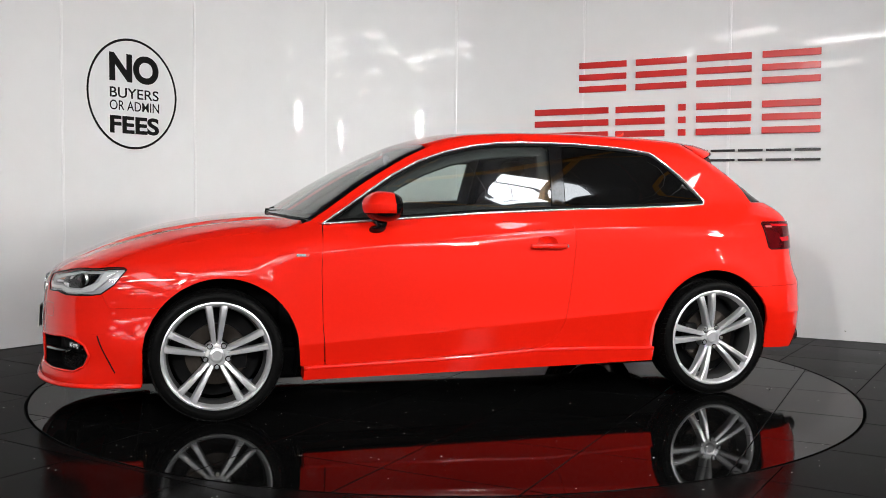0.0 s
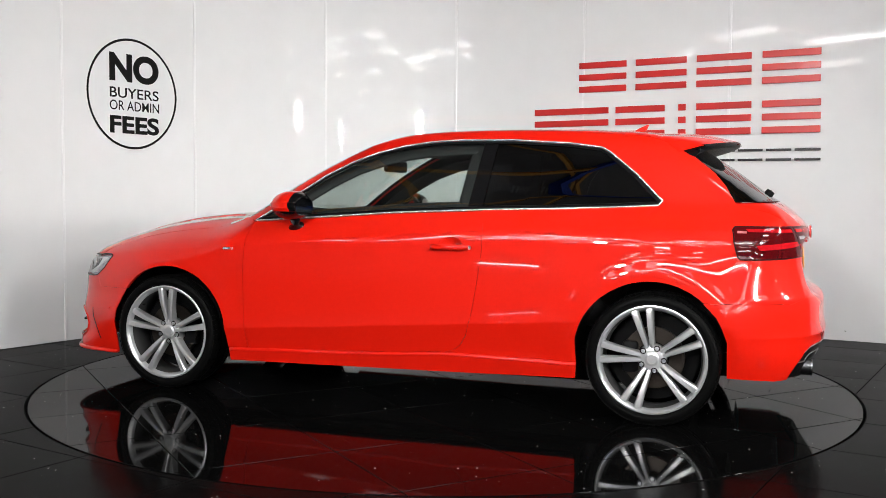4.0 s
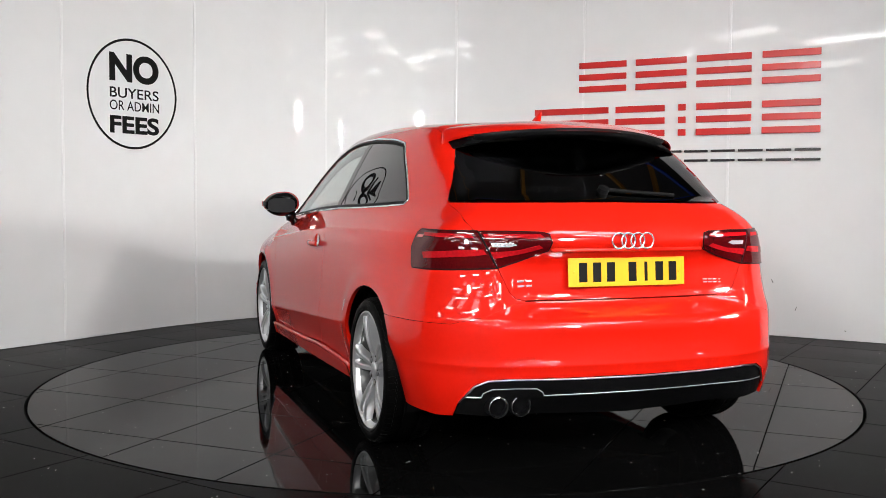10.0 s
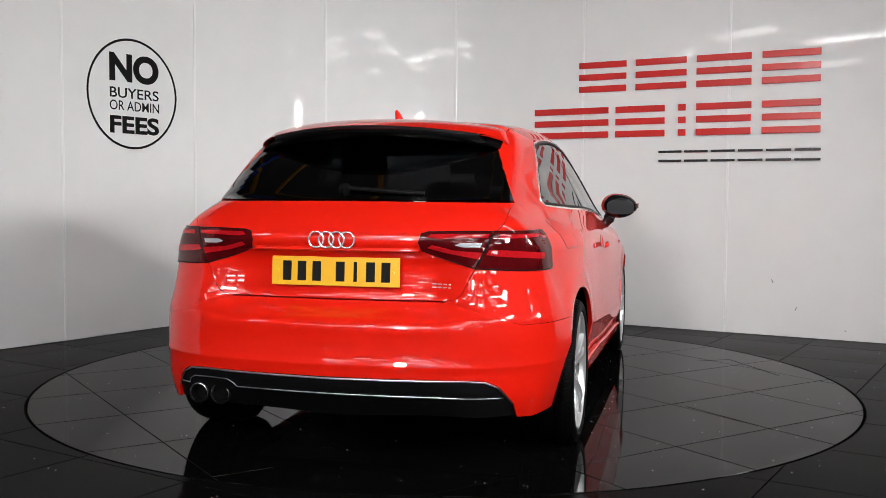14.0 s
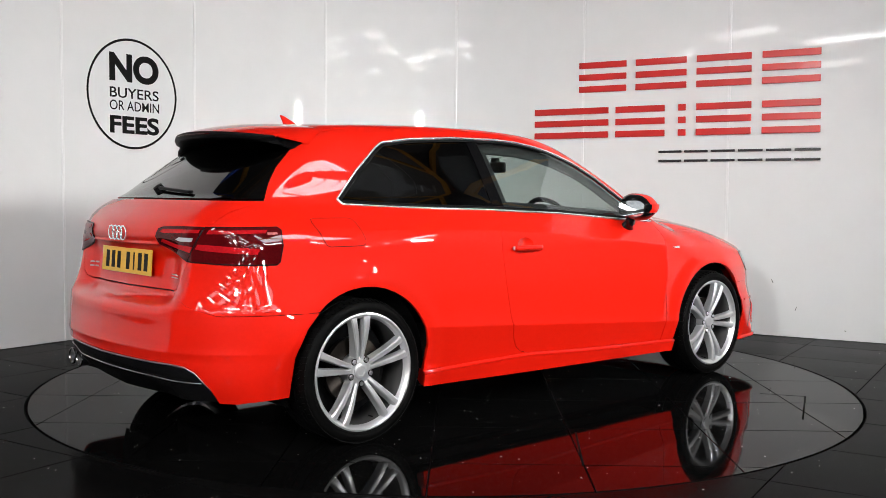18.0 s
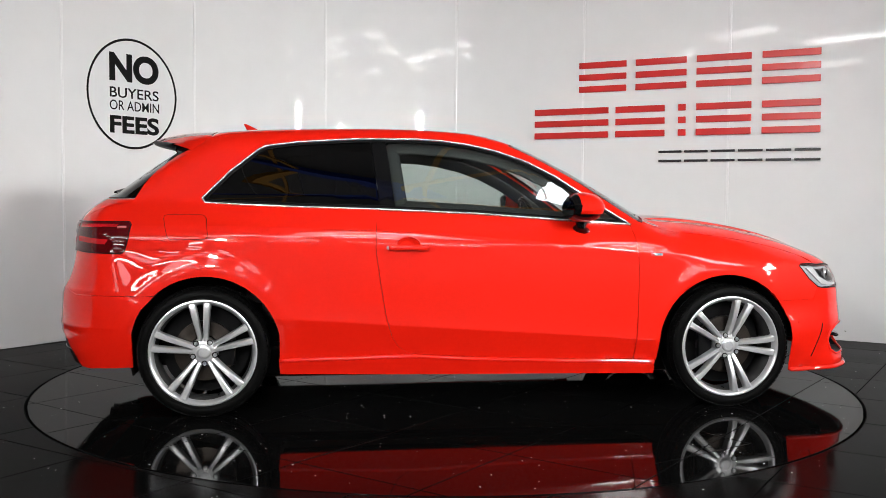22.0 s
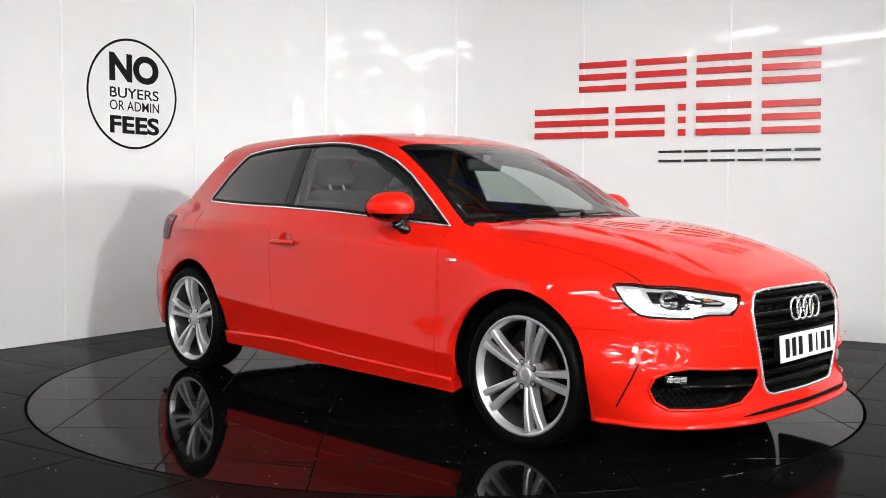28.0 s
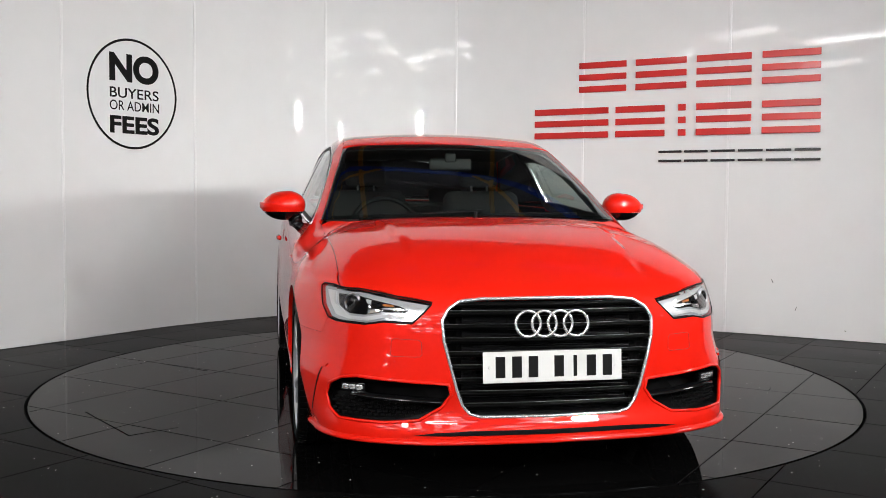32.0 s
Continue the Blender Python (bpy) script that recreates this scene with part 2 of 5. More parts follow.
part("subfloor", ring_sheet(FLOOR_IN, FLOOR_OUT, -0.012), GROUT, ground)
lip = lathe([(-0.2, FLOOR_IN + 0.0), (-0.001, FLOOR_IN), (-0.001, FLOOR_IN + 0.006), (-0.012, FLOOR_IN + 0.006)], 160, "Z")
part("rim_edge", lip, GROUT, ground)
pit = lathe([(-0.2, 0.001), (-0.2, FLOOR_IN)], 96, "Z")
part("pit_bottom", pit, GROUT, ground)
lay_tiles(ground, TILE, 58.0, 0.60, 0.12, -0.30, 7.4, FLOOR_IN + 0.004, False, -0.02, 0.0, 0.002, lambda p: p.y < 3.6)

# the wall nodes are 1.2 m apart, one panel to each
NODES = [(-5.44, -2.68), (-4.76, -1.69), (-4.08, -0.70), (-3.40, 0.29), (-2.72, 1.28), (-2.04, 2.27), (-1.07, 3.00), (0.08, 3.063), (1.14, 2.543), (2.19, 1.961), (3.25, 1.38), (4.29, 0.81), (5.33, 0.24)]
WALL_TOP = 3.7
wall = tagged(new("wall_curved", None), "glossy white panelled curved showroom wall", "wall", kind="structure")


def wall_curve():
    """Points along the wall's face, with the index of each node."""
    pts = [Vector(p) for p in NODES]
    out, marks = [], []
    for i in range(len(pts) - 1):
        p0, p1, p2, p3 = pts[max(i - 1, 0)], pts[i], pts[i + 1], pts[min(i + 2, len(pts) - 1)]
        marks.append(len(out))
        for k in range(12):
            t = k / 12
            out.append(0.5 * (2 * p1 + (p2 - p0) * t + (2 * p0 - 5 * p1 + 4 * p2 - p3) * t * t + (3 * p1 - p0 - 3 * p2 + p3) * t ** 3))
    marks.append(len(out))
    out.append(pts[-1])
    return out, marks


CURVE, MARKS = wall_curve()


def wall_at(x_over_y):
    """Point and facing of the wall where a plan ray from the eye with slope dx/dy meets it."""
    for a, b in zip(CURVE, CURVE[1:]):
        fa, fb = (a.x - EYE[0]) - x_over_y * (a.y - EYE[1]), (b.x - EYE[0]) - x_over_y * (b.y - EYE[1])
        if fa <= 0 <= fb:
            p = a.lerp(b, fa / (fa - fb))
            d = (b - a).normalized()
            return p, Vector((d.y, -d.x)), d
    return CURVE[0], Vector((1, 0)), Vector((0, 1))


for i in range(len(NODES) - 1):
    strip = CURVE[MARKS[i]:MARKS[i + 1] + 1]
    tan = [(strip[min(k + 1, len(strip) - 1)] - strip[max(k - 1, 0)]).normalized() for k in range(len(strip))]
    nrm = [Vector((t.y, -t.x)) for t in tan]
    strip = [p + t * (0.0010 if k == 0 else -0.0010 if k == len(strip) - 1 else 0) for k, (p, t) in enumerate(zip(strip, tan))]
    verts, faces, n = [], [], len(strip)
    for off in (0.0, 0.03):
        for z in (0.004, WALL_TOP):
            verts += [(*(p - q * off), z) for p, q in zip(strip, nrm)]
    for k in range(n - 1):
        faces += [(k, k + 1, n + k + 1, n + k), (3 * n + k, 3 * n + k + 1, 2 * n + k + 1, 2 * n + k), (n + k, n + k + 1, 3 * n + k + 1, 3 * n + k)]
    faces += [(0, n, 3 * n, 2 * n), (n - 1, 3 * n - 1, 4 * n - 1, 2 * n - 1)]
    me = mesh_of("wall_panel", verts, faces, WALL)
    me.set_sharp_from_angle(angle=radians(40))
    put("wall_panel", me, wall)
for i in range(1, len(NODES) - 1):
    p, q = CURVE[MARKS[i]], CURVE[MARKS[i] + 1] - CURVE[MARKS[i] - 1]
    m = Matrix.Translation((p.x, p.y, WALL_TOP / 2)) @ pose(0, 0, 0, 0, 0, math.degrees(math.atan2(q.y, q.x)))
    part("joint_strip", box(0.020, 0.009, WALL_TOP - 0.012, 0.003, (0, -0.001, 0)), JOINT, wall, "white plastic joint strip", m)
# scuffs on the panels by the floor
for slope, z, tall, lean in ((0.3399, 0.422, 0.030, 25), (0.3651, 0.219, 0.034, -20), (0.4174, 0.074, 0.012, 70)):
    p, n, d = wall_at(slope)
    m = Matrix(((d.x, 0, n.x, p.x + n.x * 0.001), (d.y, 0, n.y, p.y + n.y * 0.001), (0, 1, 0, z), (0, 0, 0, 1)))
    part("scuff_mark", box(0.004, tall, 0.0012), INK, wall, "short dark scuff", m @ pose(0, 0, 0, 0, 0, lean))
verts = [(p.x * 1.0, p.y + 0.06, 0) for p in CURVE] + [(p.x, p.y + 0.06, WALL_TOP) for p in CURVE]
n = len(CURVE)
put("wall_batten", mesh_of("wall_batten", verts, [(k, k + 1, n + k + 1, n + k) for k in range(n - 1)], FITTING), wall)

# far hall shell, with roof sheets and steelwork that the glass mirrors
HX, HY0, HY1 = 17.0, -30.0, 7.0
for nm, sx, sy, at in (("wall_west", 0.2, HY1 - HY0, (-HX, (HY0 + HY1) / 2)), ("wall_east", 0.2, HY1 - HY0, (HX, (HY0 + HY1) / 2)), ("wall_south", 2 * HX, 0.2, (0, HY0)), ("wall_north", 2 * HX, 0.2, (0, HY1))):
    ob = part(nm, box(sx, sy, HALL_TOP + 2, 0, (at[0], at[1], HALL_TOP / 2 + 1)), HALLWALL)
    tagged(ob, "grey clad hall wall far behind", "wall", kind="structure")
top = bmesh.new()
for sx in (-1, 1):
    q = [top.verts.new(v) for v in ((0, HY0, HALL_TOP + 2.0), (0, HY1, HALL_TOP + 2.0), (sx * (HX + 0.2), HY1, HALL_TOP), (sx * (HX + 0.2), HY0, HALL_TOP))]
    top.faces.new(q if sx > 0 else q[::-1])
tagged(part("ceiling", top, HALLROOF), "dark sheeted pitched hall roof", "ceiling", kind="structure")
for k, y in enumerate(np.arange(HY0 + 2, HY1, 4.5)):
    bm = bmesh.new()
    for sx in (-1, 1):
        a, b = Vector((0, y, HALL_TOP + 1.75)), Vector((sx * HX, y, HALL_TOP - 0.25))
        d = b - a
        m = Matrix.Translation((a + b) / 2) @ d.to_track_quat("X", "Z").to_matrix().to_4x4()
        box(d.length, 0.14, 0.26, 0, bm=bm, m=m)
    tagged(part("roof_beam", bm, BLUE if k % 2 else OCHRE), "painted steel roof rafter pair", "beam", "hall steelwork", "structure")
for y in np.arange(HY0 + 2, HY1 - 4, 4.5):
    for x in (-9.0, -6.0, -3.0, 0.6, 3.0, 6.0, 9.0) if -22 < y + 2.25 < -8 else ():
        lean = math.degrees(math.atan2(2.0, HX + 0.2)) * (1 if x > 0 else -1)
        z = HALL_TOP + 2.0 - abs(x) / (HX + 0.2) * 2.0 - 0.03
        ob = part("skylight", box(1.2, 3.4, 0.01, 0), SKYLIGHT, None, "", pose(x, y + 2.25, z, 0, lean, 0))
        tagged(ob, "translucent roof sheet letting daylight in", "skylight", "hall skylights", "structure")
lean = math.degrees(math.atan2(2.0, HX + 0.2))
for k in range(3):
    ob = part("skylight", box(3.1, 0.37, 0.01, 0), SKYLIGHT_NEAR, None, "", pose(5.0, -4.05 - 0.42 * k, HALL_TOP + 2.0 - 5.0 / (HX + 0.2) * 2.0 - 0.03, 0, lean, 4))
    tagged(ob, "bright narrow roof window strip", "skylight", "hall skylights", "structure")
wall_tube = tagged(new("wall_light"), "long white tube light on the hall wall", "wall light")
wall_tube.matrix_basis = pose(-HX + 0.1, -27.9, 1.6)
part("backplate", box(0.05, 3.4, 0.12, 0.01, (0.025, 0, 0)), FITTING, wall_tube)
part("tube", lathe([(-1.65, 0.0001), (-1.65, 0.035), (1.65, 0.035), (1.65, 0.0001)], 14, "Y"), TUBE, wall_tube, m=pose(0.09, 0, 0))
for k, y in enumerate(np.arange(HY0 + 2, HY1 - 4, 4.5)):
    for sx in (-1, 1):
        for x0, x1 in ((1.0, 6.5), (6.5, 12.0)) if k % 2 else ((6.5, 1.0), (12.0, 6.5)):
            a, b = [Vector((sx * x, yy, HALL_TOP + 1.70 - x / HX * 2.0)) for x, yy in ((x0, y), (x1, y + 4.5))]
            m = Matrix.Translation((a + b) / 2) @ (b - a).to_track_quat("X", "Z").to_matrix().to_4x4()
            tagged(part("roof_brace", box((b - a).length, 0.09, 0.09, 0, m=m), OCHRE), "ochre steel diagonal roof brace", "beam", "hall steelwork", "structure")
for k, x in enumerate(np.arange(-10.5, 11, 3.0)):
    z = HALL_TOP + 1.95 - abs(x) / HX * 2.0
    tagged(part("roof_purlin", box(0.08, HY1 - HY0 - 0.4, 0.16, 0, (x, (HY0 + HY1) / 2, z - 0.14)), OCHRE), "ochre steel roof purlin", "beam", "hall steelwork", "structure")


def ceiling_fitting(x, y, z, turn, tilt, length):
    lamp = tagged(new("ceiling_light"), "white twin tube ceiling light", "ceiling light", "hall ceiling lights")
    lamp.matrix_basis = pose(x, y, z, tilt, 0, turn)
    part("housing", box(length + 0.04, 0.14, 0.05, 0.01, (0, 0, 0.02)), FITTING, lamp)
    thick = 0.016 if y > -6 else 0.04
    for s in (-1, 1):
        tube = lathe([(-length / 2, 0.0), (-length / 2, thick), (length / 2, thick), (length / 2, 0.0)], 12, "X")
        part("tube", tube, TUBE, lamp, m=pose(0, s * 0.10, -0.045 - thick))
        drop = HALL_TOP + 2.0 - abs(x) / (HX + 0.2) * 2.0 - z
        part("hanger", box(0.012, 0.012, drop, 0, (0, 0, drop / 2)), FITTING, lamp, m=pose(s * length * 0.4, 0, 0.02, -tilt, 0, 0))


for x, y, z, turn, tilt, length, watts in FITTINGS:
    ceiling_fitting(x, y, z, turn, tilt, length)


def floodlight(x, y, z):
    """A panel floodlight on a tripod stand."""
    lamp = tagged(new("floodlight"), "black panel floodlight on a tripod stand", "floodlight", "floodlights round the turntable")
    lamp.matrix_basis = pose(x, y, 0)
    head = Matrix.Translation((-x, -y, 0)) @ flood_pose(x, y, z)
    part("housing", box(FLOOD_W, FLOOD_H, 0.06, 0.012), TRIM, lamp, "black lamp housing", head @ pose(0, 0, 0.012))
    part("diffuser", box(FLOOD_W - 0.025, FLOOD_H - 0.025, 0.008, 0.003), TUBE_DIM, lamp, "glowing white diffuser", head @ pose(0, 0, -0.021))
    part("pole", lathe([(0.02, 0.0001), (0.02, 0.016), (z - 0.9, 0.016), (z - 0.9, 0.011), (z, 0.011), (z, 0.0001)], 14, "Z"), TRIM, lamp, "black stand pole", head @ pose(0, 0, 0.06) @ head.to_quaternion().to_matrix().to_4x4().inverted() @ Matrix.Translation((0, 0, -z)))
    for k in range(3):
        foot = pose(0, 0, 0, 0, 0, 120 * k + 40)
        v, f = sweep([(0.0, 0.0, 0.62), (0.25, 0.0, 0.33), (0.50, 0.0, 0.012)], 0.022, 0.022, [(0.7, 0, 0.7)] * 3)
        off = (head @ pose(0, 0, 0.06)).translation
        put("leg", mesh_of("leg", v, f, TRIM), lamp, Matrix.Translation((off.x, off.y, 0)) @ foot)


for x, y, z, watts in FLOODS:
    floodlight(x, y, z)
# ---- car body form: one smooth closed form in the car's own space ----
# x forward from mid wheelbase, y to the car's left, z up from the floor


def spline(xs, ys):
    """Natural cubic spline, straight outside its ends."""
    xs, ys = np.array(xs, float), np.array(ys, float)
    n, h = len(xs), np.diff(xs)
    a, r = np.eye(n), np.zeros(n)
    for i in range(1, n - 1):
        a[i, i - 1:i + 2] = h[i - 1], 2 * (h[i - 1] + h[i]), h[i]
        r[i] = 6 * ((ys[i + 1] - ys[i]) / h[i] - (ys[i] - ys[i - 1]) / h[i - 1])
    m = np.linalg.solve(a, r)
    s0 = (ys[1] - ys[0]) / h[0] - h[0] * m[1] / 6
    s1 = (ys[-1] - ys[-2]) / h[-1] + h[-1] * m[-2] / 6

    def at(q):
        q = np.asarray(q, float)
        i = np.clip(np.searchsorted(xs, q) - 1, 0, n - 2)
        c = np.clip(q, xs[0], xs[-1])
        u, v = xs[i + 1] - c, c - xs[i]
        y = (m[i] * u ** 3 + m[i + 1] * v ** 3) / (6 * h[i]) + (ys[i] / h[i] - m[i] * h[i] / 6) * u + (ys[i + 1] / h[i] - m[i + 1] * h[i] / 6) * v
        return y + np.where(q < xs[0], (q - xs[0]) * s0, 0) + np.where(q > xs[-1], (q - xs[-1]) * s1, 0)
    return at


def smin(a, b, k):
    h = np.maximum(k - np.abs(a - b), 0) / k
    return np.minimum(a, b) - h * h * k / 4


def smax(a, b, k):
    return -smin(-a, -b, k)


def step(e0, e1, q):
    t = np.clip((q - e0) / (e1 - e0), 0, 1)
    return t * t * (3 - 2 * t)


PLAN = spline([-2.1, -1.7, -1.3, -0.8, 0.0, 0.8, 1.3, 1.7, 2.1], [0.812, 0.858, 0.880, 0.880, 0.884, 0.884, 0.886, 0.872, 0.83])
INSET = spline([0.12, 0.20, 0.30, 0.40, 0.50, 0.60, 0.72, 0.80, 0.86, 0.92, 0.98, 1.05, 1.15, 1.25, 1.35, 1.45],
               [0.010, 0.007, 0.004, 0.002, 0.001, 0.003, 0.0095, 0.0150, 0.021, 0.040, 0.078, 0.115, 0.163, 0.215, 0.272, 0.34])
PINCH = spline([-2.0, -1.7, -1.3, -0.9, -0.4, 0.2, 0.6, 0.9, 1.2], [0.14, 0.105, 0.068, 0.026, 0.004, 0.0, 0.0, 0.0, 0.0])
TAPER = spline([-0.9, -0.45, -0.1, 0.15, 0.4, 0.6, 0.8, 1.0, 1.2, 1.5], [0.0, 0.002, 0.013, 0.026, 0.040, 0.050, 0.062, 0.060, 0.030, 0.0])
SHOULDER = spline([-2.1, -1.8, -1.65, -1.5, -1.25, -1.0, -0.7], [0.06, 0.062, 0.060, 0.042, 0.016, 0.004, 0.0])
TORNADO = spline([-1.7, -0.5, 0.28, 0.8, 1.2, 1.7], [0.905, 0.893, 0.838, 0.79, 0.765, 0.735])
SCREEN = spline([0.20, 0.29, 0.484, 0.647, 0.81, 0.97, 1.06], [1.372, 1.339, 1.253, 1.170, 1.076, 0.978, 0.922])
ROOF = spline([-1.75, -1.45, -1.13, -0.80, -0.485, -0.16, 0.0, 0.16, 0.35, 0.55], [1.325, 1.372, 1.402, 1.417, 1.422, 1.416, 1.405, 1.386, 1.350, 1.30])
GLASS = spline([-2.02, -1.86, -1.67, -1.52, -1.36], [0.905, 1.035, 1.176, 1.275, 1.37])
HOOD = spline([0.8, 1.0, 1.15, 1.3, 1.46, 1.62, 1.78, 1.94, 2.04, 2.12, 2.2], [0.958, 0.95, 0.942, 0.926, 0.901, 0.866, 0.819, 0.756, 0.710, 0.662, 0.60])
HOODSIDE = spline([0.0, 0.30, 0.45, 0.60, 0.70, 0.78, 0.88], [0.0, 0.002, 0.008, 0.025, 0.055, 0.102, 0.18])
NOSE = spline([0.10, 0.17, 0.21, 0.27, 0.33, 0.42, 0.52, 0.60, 0.66, 0.72], [2.115, 2.14, 2.145, 2.125, 2.122, 2.125, 2.122, 2.112, 2.095, 2.06])
NOSEPLAN = spline([0.0, 0.30, 0.45, 0.56, 0.65, 0.72, 0.78, 0.83, 0.90], [0.0, 0.016, 0.040, 0.080, 0.130, 0.195, 0.285, 0.40, 0.62])
TAIL = spline([0.12, 0.22, 0.30, 0.36, 0.44, 0.54, 0.585, 0.62, 0.66, 0.71, 0.80, 0.845, 0.87, 0.92, 0.96, 1.02],
              [-1.92, -1.99, -2.06, -2.085, -2.083, -2.078, -2.064, -2.005, -1.966, -1.957, -1.955, -1.985, -2.0, -1.988, -1.955, -1.885])
TAILSIDE = spline([0.12, 0.22, 0.30, 0.40, 0.50, 0.58, 0.66, 0.76, 0.86, 0.92, 0.97, 1.02],
                  [-1.99, -2.04, -2.075, -2.085, -2.085, -2.075, -2.045, -2.02, -2.005, -1.99, -1.955, -1.89])
TAILPLAN = spline([0.0, 0.34, 0.50, 0.62, 0.70, 0.76, 0.81, 0.88], [0.0, 0.026, 0.064, 0.125, 0.20, 0.295, 0.42, 0.66])


def CREASE(x):
    """Height of the fold along the foot of the doors."""
    return 0.408 - 0.065 * np.clip(x, -0.95, 0.85)


def form(x, y, z):
    """Below zero inside the body, above zero outside; close to metres near the skin."""
    y = np.abs(y)
    rear, front = np.hypot(x + 1.3005, z - 0.315), np.hypot(x - 1.3005, z - 0.315)
    flare = 0.008 * (np.exp(-((rear - 0.39) / 0.05) ** 2) + np.exp(-((front - 0.39) / 0.05) ** 2))
    d = z - TORNADO(x)
    ridge = 0.0075 * np.where(d > 0, np.exp(-np.abs(d) / 0.013), np.exp(-(d / 0.30) ** 2)) * step(1.78, 1.45, x) * step(-1.75, -1.5, x)
    tuck = CREASE(x) - z
    low = -0.125 * (tuck + np.sqrt(tuck * tuck + 0.000004))
    low = low + 0.012 * np.exp(-np.abs(tuck) / np.where(tuck > 0, 0.2, 0.07)) * step(1.0, 0.8, x) * step(-1.0, -0.75, x)
    side = y - (PLAN(x) - INSET(z) - PINCH(x) * step(0.84, 1.04, z) * (1 - 0.35 * step(1.05, 1.3, z)) - SHOULDER(x) * step(-0.7, -1.0, x) * step(0.46, 0.84, z) * (1 - 0.7 * step(0.86, 1.0, z)) - TAPER(x) * step(0.81, 0.92, z) * step(-0.9, -0.4, x) * step(1.5, 1.3, x) + flare + ridge + low)
    y2 = y * y
    hood = HOOD(x + 0.05 * y2) - HOODSIDE(y)
    hood = hood + 0.010 * step(0.465, 0.44, y - 0.10 * (1.6 - x)) * step(0.9, 1.1, x) * step(2.05, 1.6, x)
    top = smin(SCREEN(x + 0.25 * y2) - 0.05 * y2, ROOF(x) - 0.10 * y2, 0.035)
    top = smin(top, GLASS(x - 0.17 * y2) - 0.12 * y2, 0.03)
    top = smax(hood, np.where(x < 1.25, top, -9), 0.004 + 0.09 * step(0.58, 0.76, y))
    up = (z - top) * 0.85
    nose = (x - (NOSE(z) - NOSEPLAN(y * (0.968 + 0.042 * step(0.36, 0.52, z) + 0.015 * step(0.55, 0.7, z))))) * 0.8
    back = TAIL(z) + (TAILSIDE(z) - TAIL(z)) * step(0.36, 0.58, y)
    back = back - 0.006 * np.where(z > 0.425, np.exp(-np.abs(z - 0.425) / 0.022), np.exp(-((z - 0.425) / 0.016) ** 2))
    back = back - 0.006 * np.exp(-np.abs(z - 0.597) / np.where(z > 0.597, 0.012, 0.03))
    tail = (back + TAILPLAN(y * 0.935) - x) * 0.8
    f = smax(side, up, 0.07)
    f = smax(f, nose, 0.05)
    f = smax(f, tail, 0.045)
    return smax(f, 0.155 - z, 0.02)


def gradient(p):
    e, g = 0.004, []
    for i in range(3):
        d = np.zeros(3)
        d[i] = e
        g.append(form(*(p + d).T) - form(*(p - d).T))
    g = np.array(g).T
    return g / np.maximum(np.linalg.norm(g, axis=1), 1e-9)[:, None]


def cast(o, d, reach=1.5, last=True):
    """Where rays from inside points o along d leave the form."""
    s = np.linspace(0, reach, 48)
    v = np.array([form(*(o + d * q).T) for q in s]) < 0
    k = len(s) - 1 - np.argmax(v[::-1], axis=0)
    lo, hi = s[k], s[np.minimum(k + 1, len(s) - 1)]
    for _ in range(17):
        m = (lo + hi) / 2
        inside = form(*(o + d * m[:, None]).T) < 0
        lo, hi = np.where(inside, m, lo), np.where(inside, hi, m)
    return o + d * lo[:, None]
# ---- panels: outlines laid on the body form ----
from mathutils.geometry import delaunay_2d_cdt

U = 0.85  # metres of outline to a radian round the nose and tail


def frame_rays(view, uv):
    u, v = uv[:, 0], uv[:, 1]
    o0, one = np.zeros_like(u), np.ones_like(u)
    if view == "S":
        return np.stack([u, o0, v], 1), np.stack([o0, one, o0], 1)
    if view == "T":
        return np.stack([u, v, one * 0.30], 1), np.stack([o0, o0, one], 1)
    if view == "F":
        return np.stack([one * 1.15, o0, v], 1), np.stack([np.cos(u / U), np.sin(u / U), o0], 1)
    return np.stack([one * -1.15, o0, v], 1), np.stack([-np.cos(u / U), np.sin(u / U), o0], 1)


def on_body(view, uv):
    o, d = frame_rays(view, np.array(uv, float).reshape(-1, 2))
    return cast(o, d)


ANGLES = np.linspace(0, 1.5, 121) * U
LEVELS = np.linspace(0.16, 1.34, 119)
SHELL = {}
for view in "FR":
    aa, zz = np.meshgrid(ANGLES, LEVELS)
    SHELL[view] = on_body(view, np.stack([aa.ravel(), zz.ravel()], 1)).reshape(len(LEVELS), len(ANGLES), 3)


def around(view, pts):
    """Outline points given as (y, z), or as ("x", x, z), in the turned view's own (u, z)."""
    out = []
    for p in pts:
        axis, val, z = (1, p[0], p[1]) if len(p) == 2 else (0, p[1], p[2])
        k = min(max((z - LEVELS[0]) / (LEVELS[1] - LEVELS[0]), 0), len(LEVELS) - 1.001)
        i = int(k)
        c = SHELL[view][i, :, axis] * (1 - k + i) + SHELL[view][i + 1, :, axis] * (k - i)
        if axis == 1:
            u = np.interp(abs(val), c, ANGLES)
            out.append((u * (1 if val >= 0 else -1), z))
        else:
            out.append((np.interp(-abs(val), -np.abs(c), ANGLES), z))
    return out


def mirrored(half):
    """A whole outline from its left half, which starts and ends on the middle line."""
    return half + [(-u, v) for u, v in half[::-1] if abs(u) > 1e-6]


def fine(poly, gap, closed=True):
    out = []
    n = len(poly)
    for i in range(n if closed else n - 1):
        a, b = np.array(poly[i]), np.array(poly[(i + 1) % n])
        k = max(1, int(math.ceil(np.hypot(*(b - a)) / gap)))
        out += [a + (b - a) * j / k for j in range(k)]
    if not closed:
        out.append(np.array(poly[-1]))
    return np.array(out)


def area(p):
    x, y = p[:, 0], p[:, 1]
    return 0.5 * np.sum(x * np.roll(y, -1) - np.roll(x, -1) * y)


